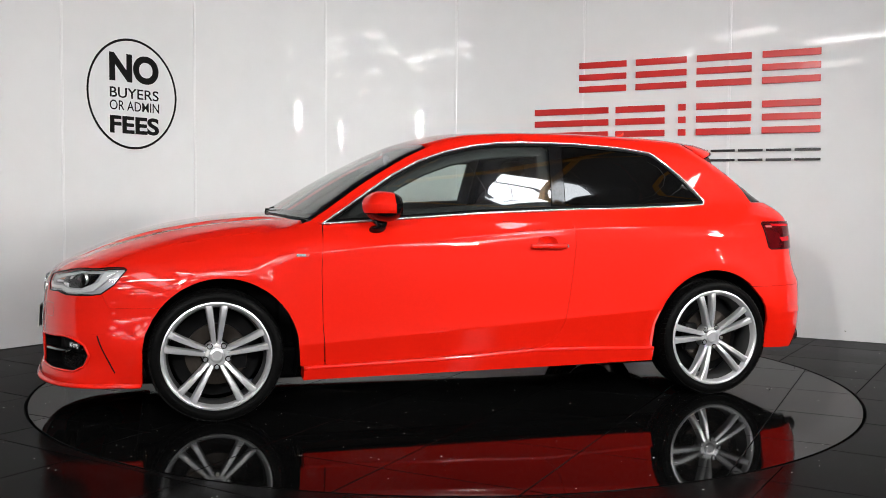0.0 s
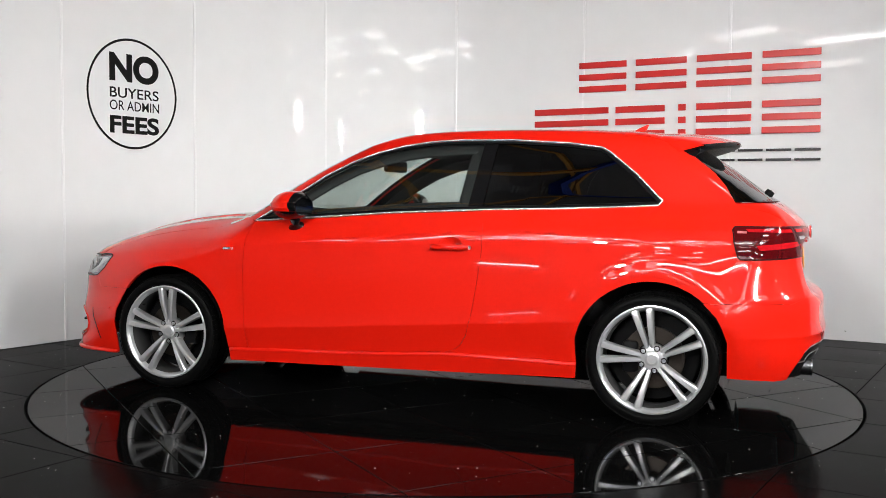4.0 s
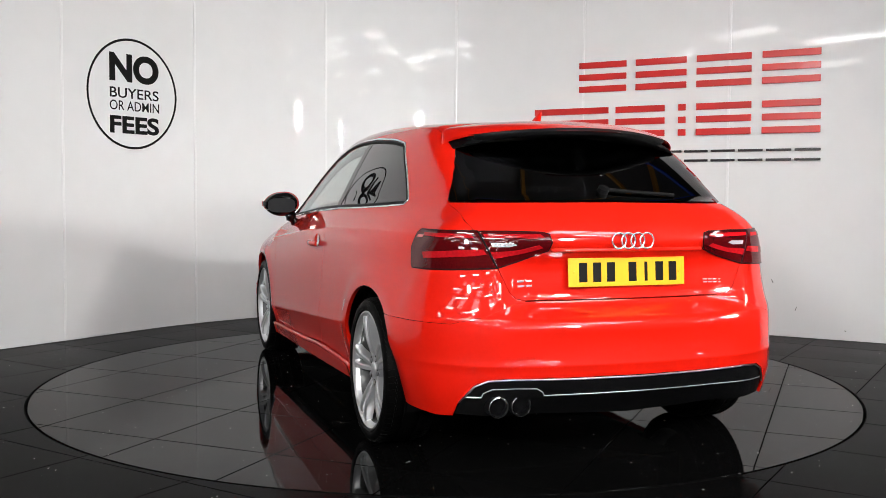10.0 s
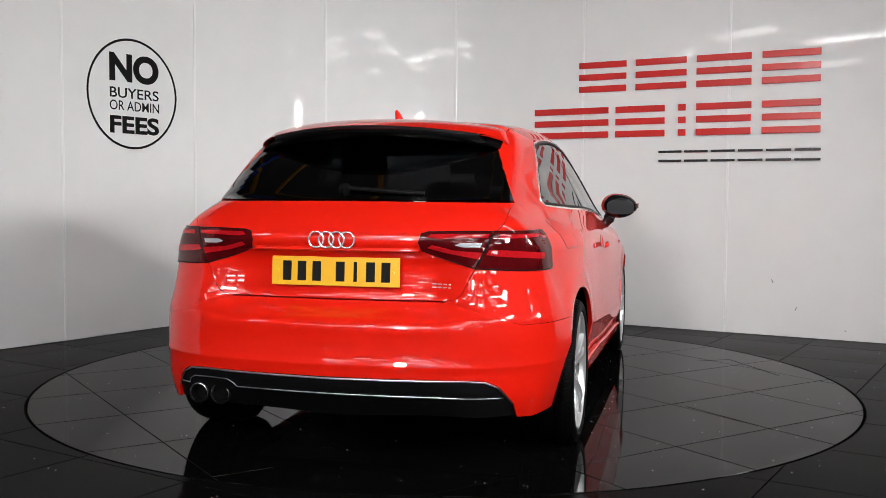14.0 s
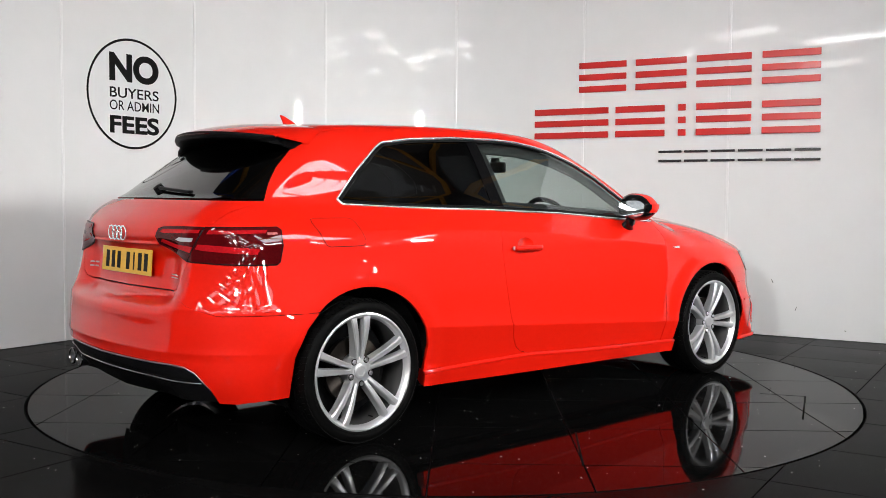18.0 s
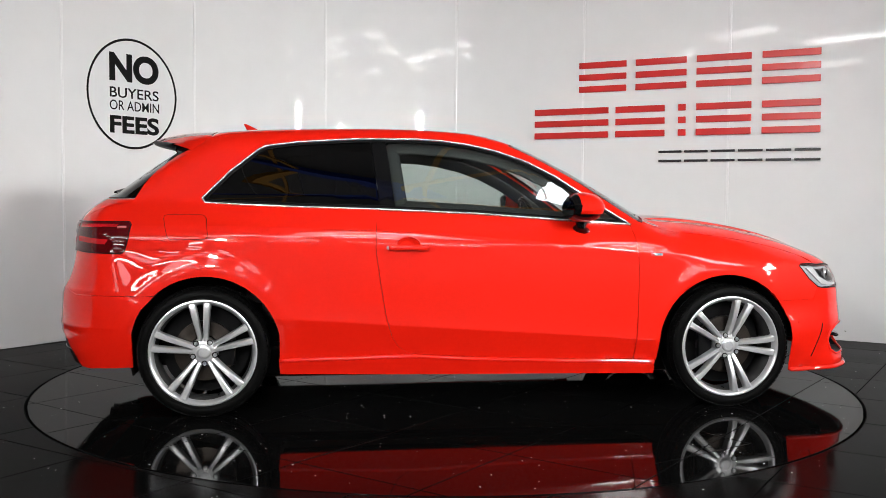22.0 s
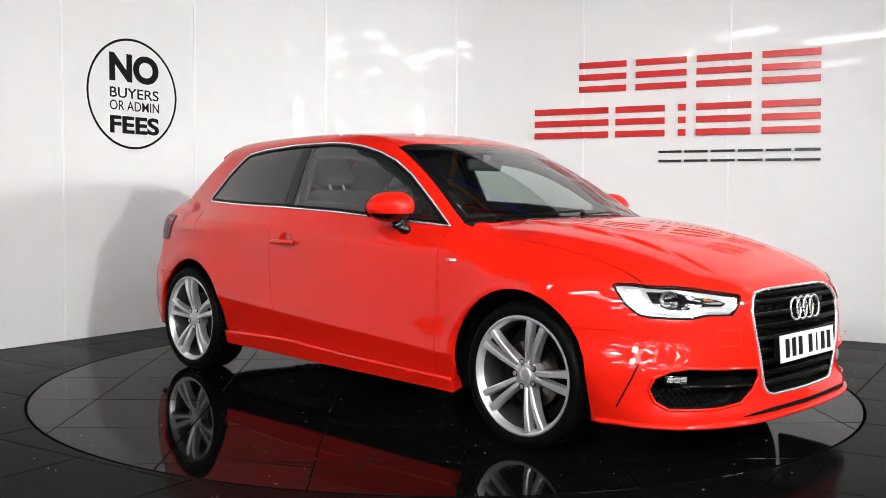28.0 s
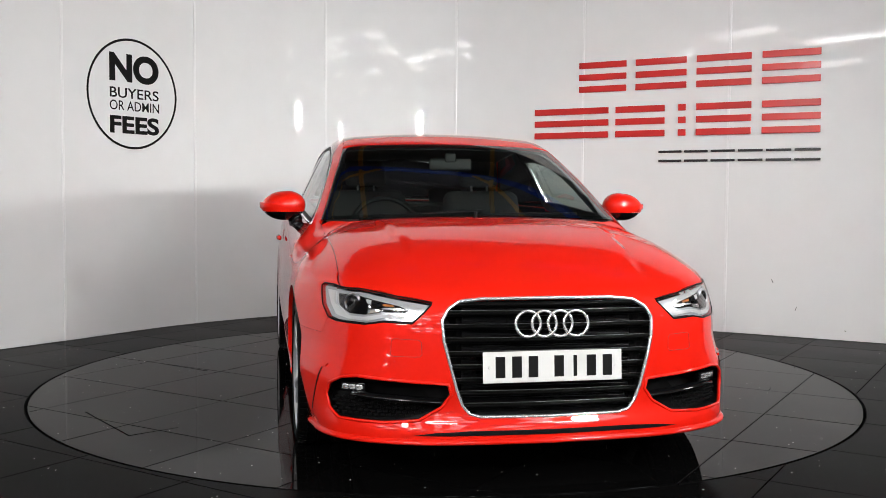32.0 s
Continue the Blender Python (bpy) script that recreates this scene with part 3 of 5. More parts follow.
def inset(p, d):
    """An outline moved inwards by d."""
    p = np.array(p, float)
    if area(p) < 0:
        p = p[::-1]
    t = np.roll(p, -1, 0) - p
    t /= np.maximum(np.linalg.norm(t, axis=1), 1e-9)[:, None]
    n = np.stack([-t[:, 1], t[:, 0]], 1)
    m = n + np.roll(n, 1, 0)
    m /= np.maximum(np.sum(m * m, 1) / 2, 0.35)[:, None]
    return p + m * d


def inside_of(poly, pts):
    x, y = pts[:, 0], pts[:, 1]
    ins = np.zeros(len(pts), bool)
    n = len(poly)
    for i in range(n):
        (x0, y0), (x1, y1) = poly[i], poly[(i + 1) % n]
        if y0 == y1:
            continue
        hit = ((y0 > y) != (y1 > y)) & (x < (x1 - x0) * (y - y0) / (y1 - y0) + x0)
        ins ^= hit
    return ins


def flat_mesh(poly, holes, gap, lines=()):
    rings = [fine(poly, gap)] + [fine(h, gap * 0.7) for h in holes]
    within = inset(rings[0], gap * 0.15)
    runs = []
    for line in lines:
        pts = fine(line, gap, False)
        keep = inside_of(within, pts)
        for r in rings[1:]:
            keep &= ~inside_of(r, pts)
        runs.append([(p, k) for p, k in zip(pts, keep)])
    lo, hi = rings[0].min(0), rings[0].max(0)
    gx, gy = np.meshgrid(np.arange(lo[0] + gap / 2, hi[0], gap), np.arange(lo[1] + gap / 2, hi[1], gap))
    grid = np.stack([gx.ravel(), gy.ravel()], 1)
    edge = np.concatenate(rings + [np.array([p]) for run in runs for p, k in run if k])
    keep = inside_of(inset(rings[0], gap * 0.35), grid)
    for r in rings[1:]:
        keep &= ~inside_of(r, grid)
    grid = grid[keep]
    for s in range(0, len(grid), 400):
        block = grid[s:s + 400]
        near = np.min(np.hypot(block[:, None, 0] - edge[None, :, 0], block[:, None, 1] - edge[None, :, 1]), axis=1) < gap * 0.4
        grid[s:s + 400][near] = np.nan
    grid = grid[~np.isnan(grid[:, 0])]
    verts, edges, k = [Vector(p) for r in rings for p in r], [], 0
    for r in rings:
        edges += [(k + i, k + (i + 1) % len(r)) for i in range(len(r))]
        k += len(r)
    for run in runs:
        last = None
        for p, ok in run:
            if ok:
                verts.append(Vector(p))
                if last is not None:
                    edges.append((last, len(verts) - 1))
            last = len(verts) - 1 if ok else None
    verts += [Vector(p) for p in grid]
    vs, _, fs, _, _, _ = delaunay_2d_cdt(verts, edges, [], 0, 1e-6)
    uv = np.array([tuple(v) for v in vs])
    tri = np.array([tuple(f) for f in fs])
    mid = uv[tri].mean(1)
    ok = inside_of(rings[0], mid)
    for r in rings[1:]:
        ok &= ~inside_of(r, mid)
    return uv, tri[ok]


def skin(view, poly, holes=(), gap=0.03, shrink=0.002, lift=0.0, flange=0.018, lines=()):
    """Vertices, faces and normals of a panel on the body form, with its turned-in edge."""
    uv, tri = flat_mesh(inset(poly, shrink), [inset(h, -shrink) for h in holes], gap, lines)
    p = on_body(view, uv)
    n = gradient(p)
    p = p + n * lift
    a = np.cross(p[tri[:, 1]] - p[tri[:, 0]], p[tri[:, 2]] - p[tri[:, 0]])
    turn = np.sum(a * n[tri[:, 0]], 1) < 0
    tri[turn] = tri[turn][:, ::-1]
    verts, faces, nor = [p], [tuple(t) for t in tri], [n]
    if flange:
        seen = {}
        for t in tri:
            for i in range(3):
                e = (t[i], t[(i + 1) % 3])
                seen[tuple(sorted(e))] = None if tuple(sorted(e)) in seen else e
        rim = [e for e in seen.values() if e is not None]
        i0, i1 = np.array([e[0] for e in rim]), np.array([e[1] for e in rim])
        out = np.cross(p[i1] - p[i0], n[i0])
        out /= np.maximum(np.linalg.norm(out, axis=1), 1e-9)[:, None]
        k = len(p)
        m = len(rim)
        verts += [p[i0], p[i1], p[i1] - n[i1] * flange, p[i0] - n[i0] * flange]
        nor += [out] * 4
        faces += [(k + j + m, k + j, k + j + 3 * m, k + j + 2 * m) for j in range(m)]
    v, nn = np.concatenate(verts), np.concatenate(nor)
    return v, faces, nn


def panel(name, mat, parent, view, poly, label="", **kw):
    v, f, n = skin(view, poly, **kw)
    return put(name, mesh_of(name, v, f, mat, n), parent, None, label)


def pair(name, mat, parent, view, poly, label="", **kw):
    """The same panel on the left and, mirrored, on the right."""
    v, f, n = skin(view, poly, **kw)
    return [put(name, mesh_of(name, v * [1, s, 1], f if s > 0 else [q[::-1] for q in f], mat, n * [1, s, 1]), parent, None, label) for s in (1, -1)]


def strip(name, mat, parent, view, path, width, height, lift=0.001, closed=False, both=True, label="", gap=0.03):
    uv = fine(path, gap, closed)
    p = on_body(view, uv)
    n = gradient(p)
    made = []
    for s in ((1, -1) if both else (1,)):
        v, f = sweep((p + n * lift) * [1, s, 1], width, height, n * [1, s, 1], closed)
        if s < 0:
            f = [q[::-1] for q in f]
        made.append(put(name, mesh_of(name, v, f, mat), parent, None, label))
    return made


def recess(name, view, poly, depth, way, mat, parent, both=True, label="", mat_back=None):
    """The walls and back of an opening in the body, going in along way."""
    uv = fine(inset(poly, -0.004), 0.025)
    p = on_body(view, uv)
    p = p - gradient(p) * 0.006
    for s in ((1, -1) if both else (1,)):
        q = p * [1, s, 1]
        b = q + np.array(way) * [1, s, 1] * depth
        n = len(q)
        f = [(i, (i + 1) % n, n + (i + 1) % n, n + i) for i in range(n)] + [tuple(range(n, 2 * n))]
        bm = bmesh.new()
        vs = [bm.verts.new(x) for x in np.concatenate([q, b])]
        for k in f:
            bm.faces.new([vs[i] for i in k])
        bmesh.ops.triangulate(bm, faces=[fc for fc in bm.faces if len(fc.verts) > 4])
        bmesh.ops.recalc_face_normals(bm, faces=bm.faces[:])
        part(name, bm, mat, parent, label)


def arch(cx, a0, a1, r=0.354, cz=0.315, n=22):
    return [(cx + r * math.cos(radians(a0 + (a1 - a0) * i / n)), cz + r * math.sin(radians(a0 + (a1 - a0) * i / n))) for i in range(n + 1)]


# the car turns with the turntable: its root stands on the turntable's centre
AT = Vector((0.0317, -0.0473, 0))
hatchback = tagged(new("car"), "glossy red three-door hatchback with silver twin-spoke wheels", "car")
turntable = tagged(new("turntable"), "round black tiled turntable set flush in the floor", "turntable")


def shift_parts(root):
    """Places the parts of the car, whose form has its own origin, on the root."""
    for ob in root.children:
        ob.matrix_basis = Matrix.Translation(AT) @ ob.matrix_basis


# folds that the side panels follow: the shoulder line and the foot of the doors
xs_fold = np.linspace(-1.7, 1.72, 90)
FOLDS = [[(float(x), float(TORNADO(x)) + d) for x in xs_fold] for d in (-0.012, -0.003, 0.003, 0.012)]
FOLDS += [[(float(x), float(CREASE(x)) + d) for x in np.linspace(-1.0, 0.98, 50)] for d in (-0.010, -0.002, 0.002, 0.010)]

# outlines in side view (x, z)
DLO_LOW = [(-1.304, 1.016), (-1.115, 1.007), (-0.832, 0.997), (-0.477, 0.989), (0.003, 0.970), (0.443, 0.940), (0.798, 0.918)]
DLO_TOP = [(0.678, 0.995), (0.568, 1.070), (0.430, 1.160), (0.288, 1.232), (0.144, 1.282), (0.0, 1.315), (-0.144, 1.334), (-0.288, 1.341), (-0.577, 1.338), (-0.865, 1.319), (-1.020, 1.297), (-1.060, 1.275), (-1.193, 1.167), (-1.320, 1.038)]
DOOR_BACK = [(-0.469, 0.985), (-0.486, 0.907), (-0.488, 0.798), (-0.466, 0.633), (-0.438, 0.47), (-0.41, 0.375), (-0.378, 0.325), (-0.34, 0.297), (-0.295, 0.284)]
DOOR_FOOT = [(0.008, 0.267), (0.400, 0.254), (0.797, 0.243)]
DOOR_FRONT = [(0.812, 0.45), (0.817, 0.697), (0.808, 0.834), (0.800, 0.912)]
RAIL = spline([-1.40, -1.0, -0.5, 0.0, 0.2, 0.4, 0.6, 0.83], [0.535, 0.545, 0.542, 0.552, 0.572, 0.615, 0.668, 0.736])
HOODEDGE = spline([0.84, 0.95, 1.2, 1.55, 1.81], [0.745, 0.738, 0.732, 0.730, 0.738])


def rail_points(x0, x1, n):
    xs = np.linspace(x0, x1, n)
    c = on_body("T", np.stack([xs, RAIL(xs)], 1))
    return [(a, b) for a, b in zip(xs, c[:, 2])]


def hood_points(x0, x1, n):
    xs = np.linspace(x0, x1, n)
    c = on_body("T", np.stack([xs, HOODEDGE(xs)], 1))
    return [(a, b) for a, b in zip(xs, c[:, 2])]


car = hatchback
# door skin
pair("door", PAINT, car, "S", [(x, z - 0.004) for x, z in DLO_LOW[3:]][::-1] + DOOR_BACK[1:] + DOOR_FOOT + DOOR_FRONT[:-1], shrink=0.0025, gap=0.022, lines=FOLDS)
# front wing
wing = DOOR_FRONT[::-1] + [(0.80, 0.243)] + [(0.915, 0.243)] + arch(1.275, 168, 38.5, n=26) + [(1.775, 0.535), (1.808, 0.60), (1.752, 0.640), (1.696, 0.708), (1.712, 0.718), (1.77, 0.719)] + hood_points(1.80, 0.862, 12) + [(0.842, 0.934)]
pair("front_wing", PAINT, car, "S", wing, shrink=0.0004, gap=0.022, lines=FOLDS)
# rear quarter, roof rail and pillars
rail = rail_points(0.845, -1.36, 40)
glass_side = [(p[0], p[2]) for p in on_body("R", around("R", [(0.522, 1.272), (0.535, 1.245), (0.549, 1.22), (0.572, 1.17), (0.596, 1.125), (0.604, 1.105)]))]
quarter = [(x, z) for x, z in DLO_LOW[:4]][::-1] + [(-1.326, 1.030)] + DLO_TOP[::-1] + [(0.798, 0.921)] + [(0.838, 0.926)] + rail + glass_side + [(-1.60, 0.575)] + arch(-1.29, 132, 12, n=26) + [(-0.945, 0.262)] + [(-0.62, 0.275)] + DOOR_BACK[::-1]
pair("rear_quarter", PAINT, car, "S", quarter, shrink=0.0, gap=0.02, lines=FOLDS)
# roof and windscreen, in plan (x, y)
top_edge = [(0.305 - 0.27 * y * y, y) for y in np.linspace(-0.572, 0.572, 13)]
roof = [(x, float(RAIL(x))) for x in np.linspace(0.21, -1.36, 30)] + [(-1.365 - 0.02 * (1 - (y / 0.53) ** 2), y) for y in np.linspace(0.45, -0.45, 7)] + [(x, -float(RAIL(x))) for x in np.linspace(-1.36, 0.21, 30)] + top_edge[1:-1]
panel("roof", PAINT, car, "T", roof, shrink=0.002, gap=0.05)
low_edge = [(0.998 - 0.26 * y * y, y) for y in np.linspace(0.725, -0.725, 15)]
screen = [(x, float(RAIL(x))) for x in np.linspace(0.23, 0.845, 14)] + low_edge + [(x, -float(RAIL(x))) for x in np.linspace(0.845, 0.23, 14)] + [(x - 0.004, y) for x, y in top_edge[1:-1]]
rim = [tuple(p) for p in inset(fine(screen, 0.04), 0.030)]
panel("screen_border", GLOSS, car, "T", screen, "black printed windscreen border", holes=[rim], gap=0.05, shrink=0.002, lift=-0.004, flange=0)
panel("windscreen", CLEAR, car, "T", screen, "clear laminated windscreen", shrink=0.003, gap=0.05, flange=0.006)
# bonnet
front_edge = [(1.815, 0.732), (1.85, 0.708), (1.905, 0.655), (1.99, 0.545), (2.045, 0.428), (2.050, 0.36), (2.060, 0.2), (2.064, 0.0)]
bonnet = [(x, float(HOODEDGE(x))) for x in np.linspace(0.90, 1.80, 20)] + front_edge + [(x, -y) for x, y in front_edge[-2::-1]] + [(x, -float(HOODEDGE(x))) for x in np.linspace(1.80, 0.90, 20)] + [(1.012 - 0.25 * y * y, y) for y in np.linspace(-0.70, 0.70, 15)]
panel("bonnet", PAINT, car, "T", bonnet, shrink=0.002, gap=0.025)

# front bumper with its openings; (y, z) points on the nose
GRILLE = [(0.0, 0.684), (0.25, 0.682), (0.33, 0.674), (0.372, 0.650), (0.396, 0.610), (0.392, 0.54), (0.345, 0.36), (0.325, 0.305), (0.300, 0.275), (0.26, 0.264), (0.0, 0.262)]
LAMP_TOP = [(float(p[1]), float(p[2])) for p in on_body("T", front_edge[:5])]
LAMP = [("x", 1.696, 0.708), ("x", 1.752, 0.640), ("x", 1.81, 0.598), (0.755, 0.590), (0.66, 0.588), (0.60, 0.600), (0.50, 0.597), (0.458, 0.636), (0.432, 0.662)] + LAMP_TOP[::-1] + [("x", 1.77, 0.717), ("x", 1.71, 0.717)]
INTAKE = [(0.790, 0.320), (0.778, 0.365), (0.74, 0.392), (0.69, 0.402), (0.52, 0.392), (0.43, 0.388), (0.376, 0.382), (0.366, 0.346), (0.40, 0.300), (0.48, 0.254), (0.60, 0.243), (0.75, 0.243), (0.778, 0.27)]
bump_half = around("F", [(0.0, 0.172), (0.5, 0.172), (0.75, 0.172), ("x", 1.70, 0.172), ("x", 1.632, 0.172), ("x", 1.630, 0.33), ("x", 1.618, 0.42), ("x", 1.585, 0.488), ("x", 1.552, 0.535), ("x", 1.775, 0.535), ("x", 1.808, 0.600)])
bump_half += around("F", LAMP[3:8] + LAMP_TOP[4:] + [(0.405, 0.684), (0.36, 0.690)]) + around("F", [(0.0, 0.697)])
grille_f, lamp_f, intake_f = around("F", GRILLE), around("F", LAMP), around("F", INTAKE)
intake_r = [(-u, v) for u, v in intake_f]
panel("front_bumper", PAINT, car, "F", mirrored(bump_half), holes=[mirrored(grille_f), intake_f, intake_r], gap=0.022, shrink=0.0004, flange=0.006)
recess("grille_shell", "F", mirrored(grille_f), 0.06, (-1, 0, 0), TRIM, car, both=False)
recess("intake_shell", "F", intake_f, 0.07, (-0.95, -0.3, 0), TRIM, car)
strip("grille_frame", CHROME, car, "F", mirrored(grille_f), 0.012, 0.014, 0.001, True, False, "chrome grille surround", 0.02)

# tail: corner, gate, bumper, glass
GATE = [(0.0, 0.657), (0.43, 0.657), (0.472, 0.665), (0.500, 0.688), (0.545, 0.783), (0.600, 0.905), (0.640, 0.985), (0.640, 1.028)]
gate_half = around("R", GATE)
gate = gate_half + around("R", [(0.0, 1.034)])
panel("tailgate", PAINT, car, "R", mirrored(gate), gap=0.022, shrink=0.002)
seam = [("x", 1.595, z) for z in np.linspace(1.085, 0.577, 12)]
corner = around("R", [(0.72, 0.5765), (0.60, 0.6085), (0.50, 0.646), (0.437, 0.654)]) + around("R", GATE[1:]) + around("R", [(0.620, 1.07), (0.604, 1.105)] + seam)
pair("rear_corner", PAINT, car, "R", corner, gap=0.018, shrink=0.0, flange=0.012)
GLASSLINE = [(0.0, 1.036), (0.638, 1.034), (0.595, 1.125), (0.548, 1.22), (0.52, 1.275), (0.0, 1.325)]
panel("rear_window", PRIVACY, car, "R", mirrored(around("R", GLASSLINE)), "dark tinted rear window", gap=0.05, shrink=0.003, flange=0.006)
DIFF = [(0.0, 0.375), (0.52, 0.378), (0.60, 0.372), (0.645, 0.35), (0.69, 0.285), (0.70, 0.225)]
rear_bump = around("R", [(0.0, 0.378)]) + around("R", DIFF[1:]) + around("R", [(0.75, 0.222), ("x", 1.80, 0.226), ("x", 1.632, 0.232), ("x", 1.632, 0.40), ("x", 1.585, 0.512), ("x", 1.525, 0.575), (0.72, 0.575), (0.60, 0.608), (0.50, 0.6455), (0.437, 0.6535), (0.0, 0.6535)])
panel("rear_bumper", PAINT, car, "R", mirrored(rear_bump), gap=0.022, shrink=0.0003, lines=[[(float(u), z) for u in np.linspace(-1.2, 1.2, 80)] for z in (0.416, 0.4225, 0.4275, 0.436, 0.588, 0.5945, 0.5995, 0.606)])
diffuser = around("R", DIFF) + around("R", [(0.0, 0.20)])
panel("diffuser", TRIM, car, "R", mirrored(diffuser), "black diffuser with a grey edge line", gap=0.03, shrink=0.001, lift=-0.012)
strip("diffuser_trim", SATIN, car, "R", [(-u, v) for u, v in around("R", [(a, b - 0.006) for a, b in DIFF[4:0:-1]])] + around("R", [(a, b - 0.006) for a, b in DIFF[:5]]), 0.007, 0.006, -0.006, False, False, "thin grey diffuser edge line", 0.02)

# sills
skirt = [(-0.945, 0.262), (-0.62, 0.272), (-0.295, 0.279), (0.008, 0.262), (0.400, 0.249), (0.902, 0.238), (0.905, 0.182), (0.4, 0.186), (-0.4, 0.192), (-0.942, 0.200)]
pair("side_skirt", PAINT, car, "S", skirt, shrink=0.001, lift=0.022, flange=0.06)
strip("skirt_ledge", PAINT, car, "S", skirt[:6], 0.026, 0.020, 0.014, False, True, "rounded ledge of the side skirt")

# windows
door_glass = [(-0.388, 0.983), (0.003, 0.967), (0.443, 0.938), (0.792, 0.919)] + DLO_TOP[:8] + [(-0.432, 1.340)]
quarter_glass = [(-0.460, 0.988), (-0.500, 1.339)] + DLO_TOP[8:] + DLO_LOW[:3]
pillar = [(-0.462, 0.988), (-0.386, 0.983), (-0.430, 1.340), (-0.502, 1.340)]
pair("door_window", CLEAR, car, "S", door_glass, "clear door glass", shrink=0.004, lift=-0.004, flange=0.004, gap=0.05)
pair("quarter_window", PRIVACY, car, "S", quarter_glass, "dark tinted quarter glass", shrink=0.004, lift=-0.003, flange=0.004, gap=0.05)
pair("pillar_cover", GLOSS, car, "S", pillar, "gloss black door pillar cover", shrink=0.001, lift=-0.002, gap=0.05)
inner_line = [tuple(p) for p in inset(fine(door_glass, 0.04), 0.030)]
strip("inner_window_frame", CABIN, car, "S", inner_line, 0.075, 0.014, -0.034, True, True, "dark inner door frame", 0.04)
loop = DLO_LOW + DLO_TOP
strip("window_trim", CHROME, car, "S", loop, 0.010, 0.009, 0.0, True, True, "bright chrome window surround")
strip("window_seal", TRIM, car, "S", list(inset(fine(loop, 0.03), 0.012)), 0.016, 0.006, -0.001, True, True, "black rubber window seal")

# ---- car details: spoiler, lamps, grille ----
ys = np.concatenate([[-0.567, -0.560, -0.550, -0.540], np.linspace(-0.528, 0.528, 29), [0.540, 0.550, 0.560, 0.567]])
front_x = -1.295 - 0.084 * np.clip((np.abs(ys) - 0.53) / 0.037, 0, 1)
glass_x = -1.462 + 0.03 * ys ** 2
front_z = on_body("T", np.stack([front_x, ys], 1))[:, 2] + 0.003
glass_z = on_body("T", np.stack([glass_x, ys], 1))[:, 2] + 0.002


def spoiler_section(y, xf, zf, xg, zg):
    tip, zt = -1.648 + 0.53 * y * y, 1.343 - 0.10 * y * y
    thin = 0.006 + 0.016 * float(step(0.567, 0.50, np.array(abs(y))))
    bow = 0.014 * (1 - (y / 0.567) ** 4)
    top = [(xf + (tip - xf) * k, zf + (zt - zf) * k + bow * 4 * k * (1 - k)) for k in np.linspace(0, 1, 11)]
    low = [(tip + 0.002, zt - thin), (tip + 0.02, zt - thin - 0.008), ((tip + xg) / 2, (zt - thin + zg) / 2 - 0.002), (xg, zg), (xg + 0.05, zg + 0.022), (xf + 0.01, zf - 0.022)]
    return top, [top[-1], (tip - 0.004, zt - thin * 0.5)] + low


def grid_mesh(rows, ys, name, mat, taper=None):
    """A sheet from one section at each y; taper draws each section's points in towards the middle."""
    taper = taper or [0.0] * len(rows[0])
    verts = [(x, y * (1 - q), z) for y, row in zip(ys, rows) for (x, z), q in zip(row, taper)]
    n = len(rows[0])
    faces = [(i * n + k, i * n + k + 1, (i + 1) * n + k + 1, (i + 1) * n + k) for i in range(len(rows) - 1) for k in range(n - 1)]
    me = mesh_of(name, verts, faces, mat)
    me.set_sharp_from_angle(angle=radians(45))
    return me


DRAW = [0.15 * k ** 1.5 for k in np.linspace(0, 1, 11)]
DRAW_UNDER = [0.15, 0.15, 0.15, 0.145, 0.08, 0.0, 0.0, 0.0]
tops, unders = zip(*[spoiler_section(*row) for row in zip(ys, front_x, front_z, glass_x, glass_z)])
spoiler = put("spoiler", grid_mesh(tops, ys, "spoiler", PAINT, DRAW), car, None, "red roof-edge spoiler with a black underside")
inner = slice(3, -3)
put("spoiler_underside", grid_mesh(unders[inner], ys[inner], "spoiler_underside", TRIM, DRAW_UNDER), spoiler)
for s in (3, -4):
    outline = [*unders[s][:6], (front_x[s], front_z[s] - 0.002)]
    me = mesh_of("spoiler_end", [(x, ys[s] * (1 - q), z) for (x, z), q in zip(outline, DRAW_UNDER[:6] + [0.0])], [tuple(range(len(outline)))], GLOSS, smooth=False)
    put("spoiler_end", me, spoiler)
for side in (slice(0, 4), slice(-4, None)):
    put("spoiler_lip", grid_mesh([[(x, z - 0.006) for x, z in row] for row in tops[side]], ys[side], "spoiler_lip", PAINT, DRAW), spoiler)
brake = [(-1.651 + 0.53 * y * y, y, 1.331 - 0.10 * y * y) for y in np.linspace(-0.15, 0.15, 9)]
v, f = sweep(brake, 0.004, 0.010, [(1, 0, 0.3)] * 9)
put("brake_light", mesh_of("brake_light", v, f, DARK_RED), spoiler)

# shark fin aerial
bm = bmesh.new()
secs = []
for i in range(9):
    t = i / 8
    length, width, lean = 0.090 * (1 - t) ** 0.8 + 0.012, 0.017 * (1 - t) ** 0.6 + 0.003, 0.055 * t ** 1.2
    ring = [bm.verts.new((-1.115 - lean + length * 0.5 * math.cos(a) * (1.0 if math.cos(a) > 0 else 0.75), width * math.sin(a), 1.396 + 0.052 * t)) for a in np.linspace(0, 2 * math.pi, 16, endpoint=False)]
    if secs:
        for k in range(16):
            bm.faces.new((secs[-1][k], secs[-1][(k + 1) % 16], ring[(k + 1) % 16], ring[k]))
    secs.append(ring)
bm.faces.new(secs[-1])
part("aerial", bm, PAINT, car, "red shark-fin roof aerial", smooth=True)

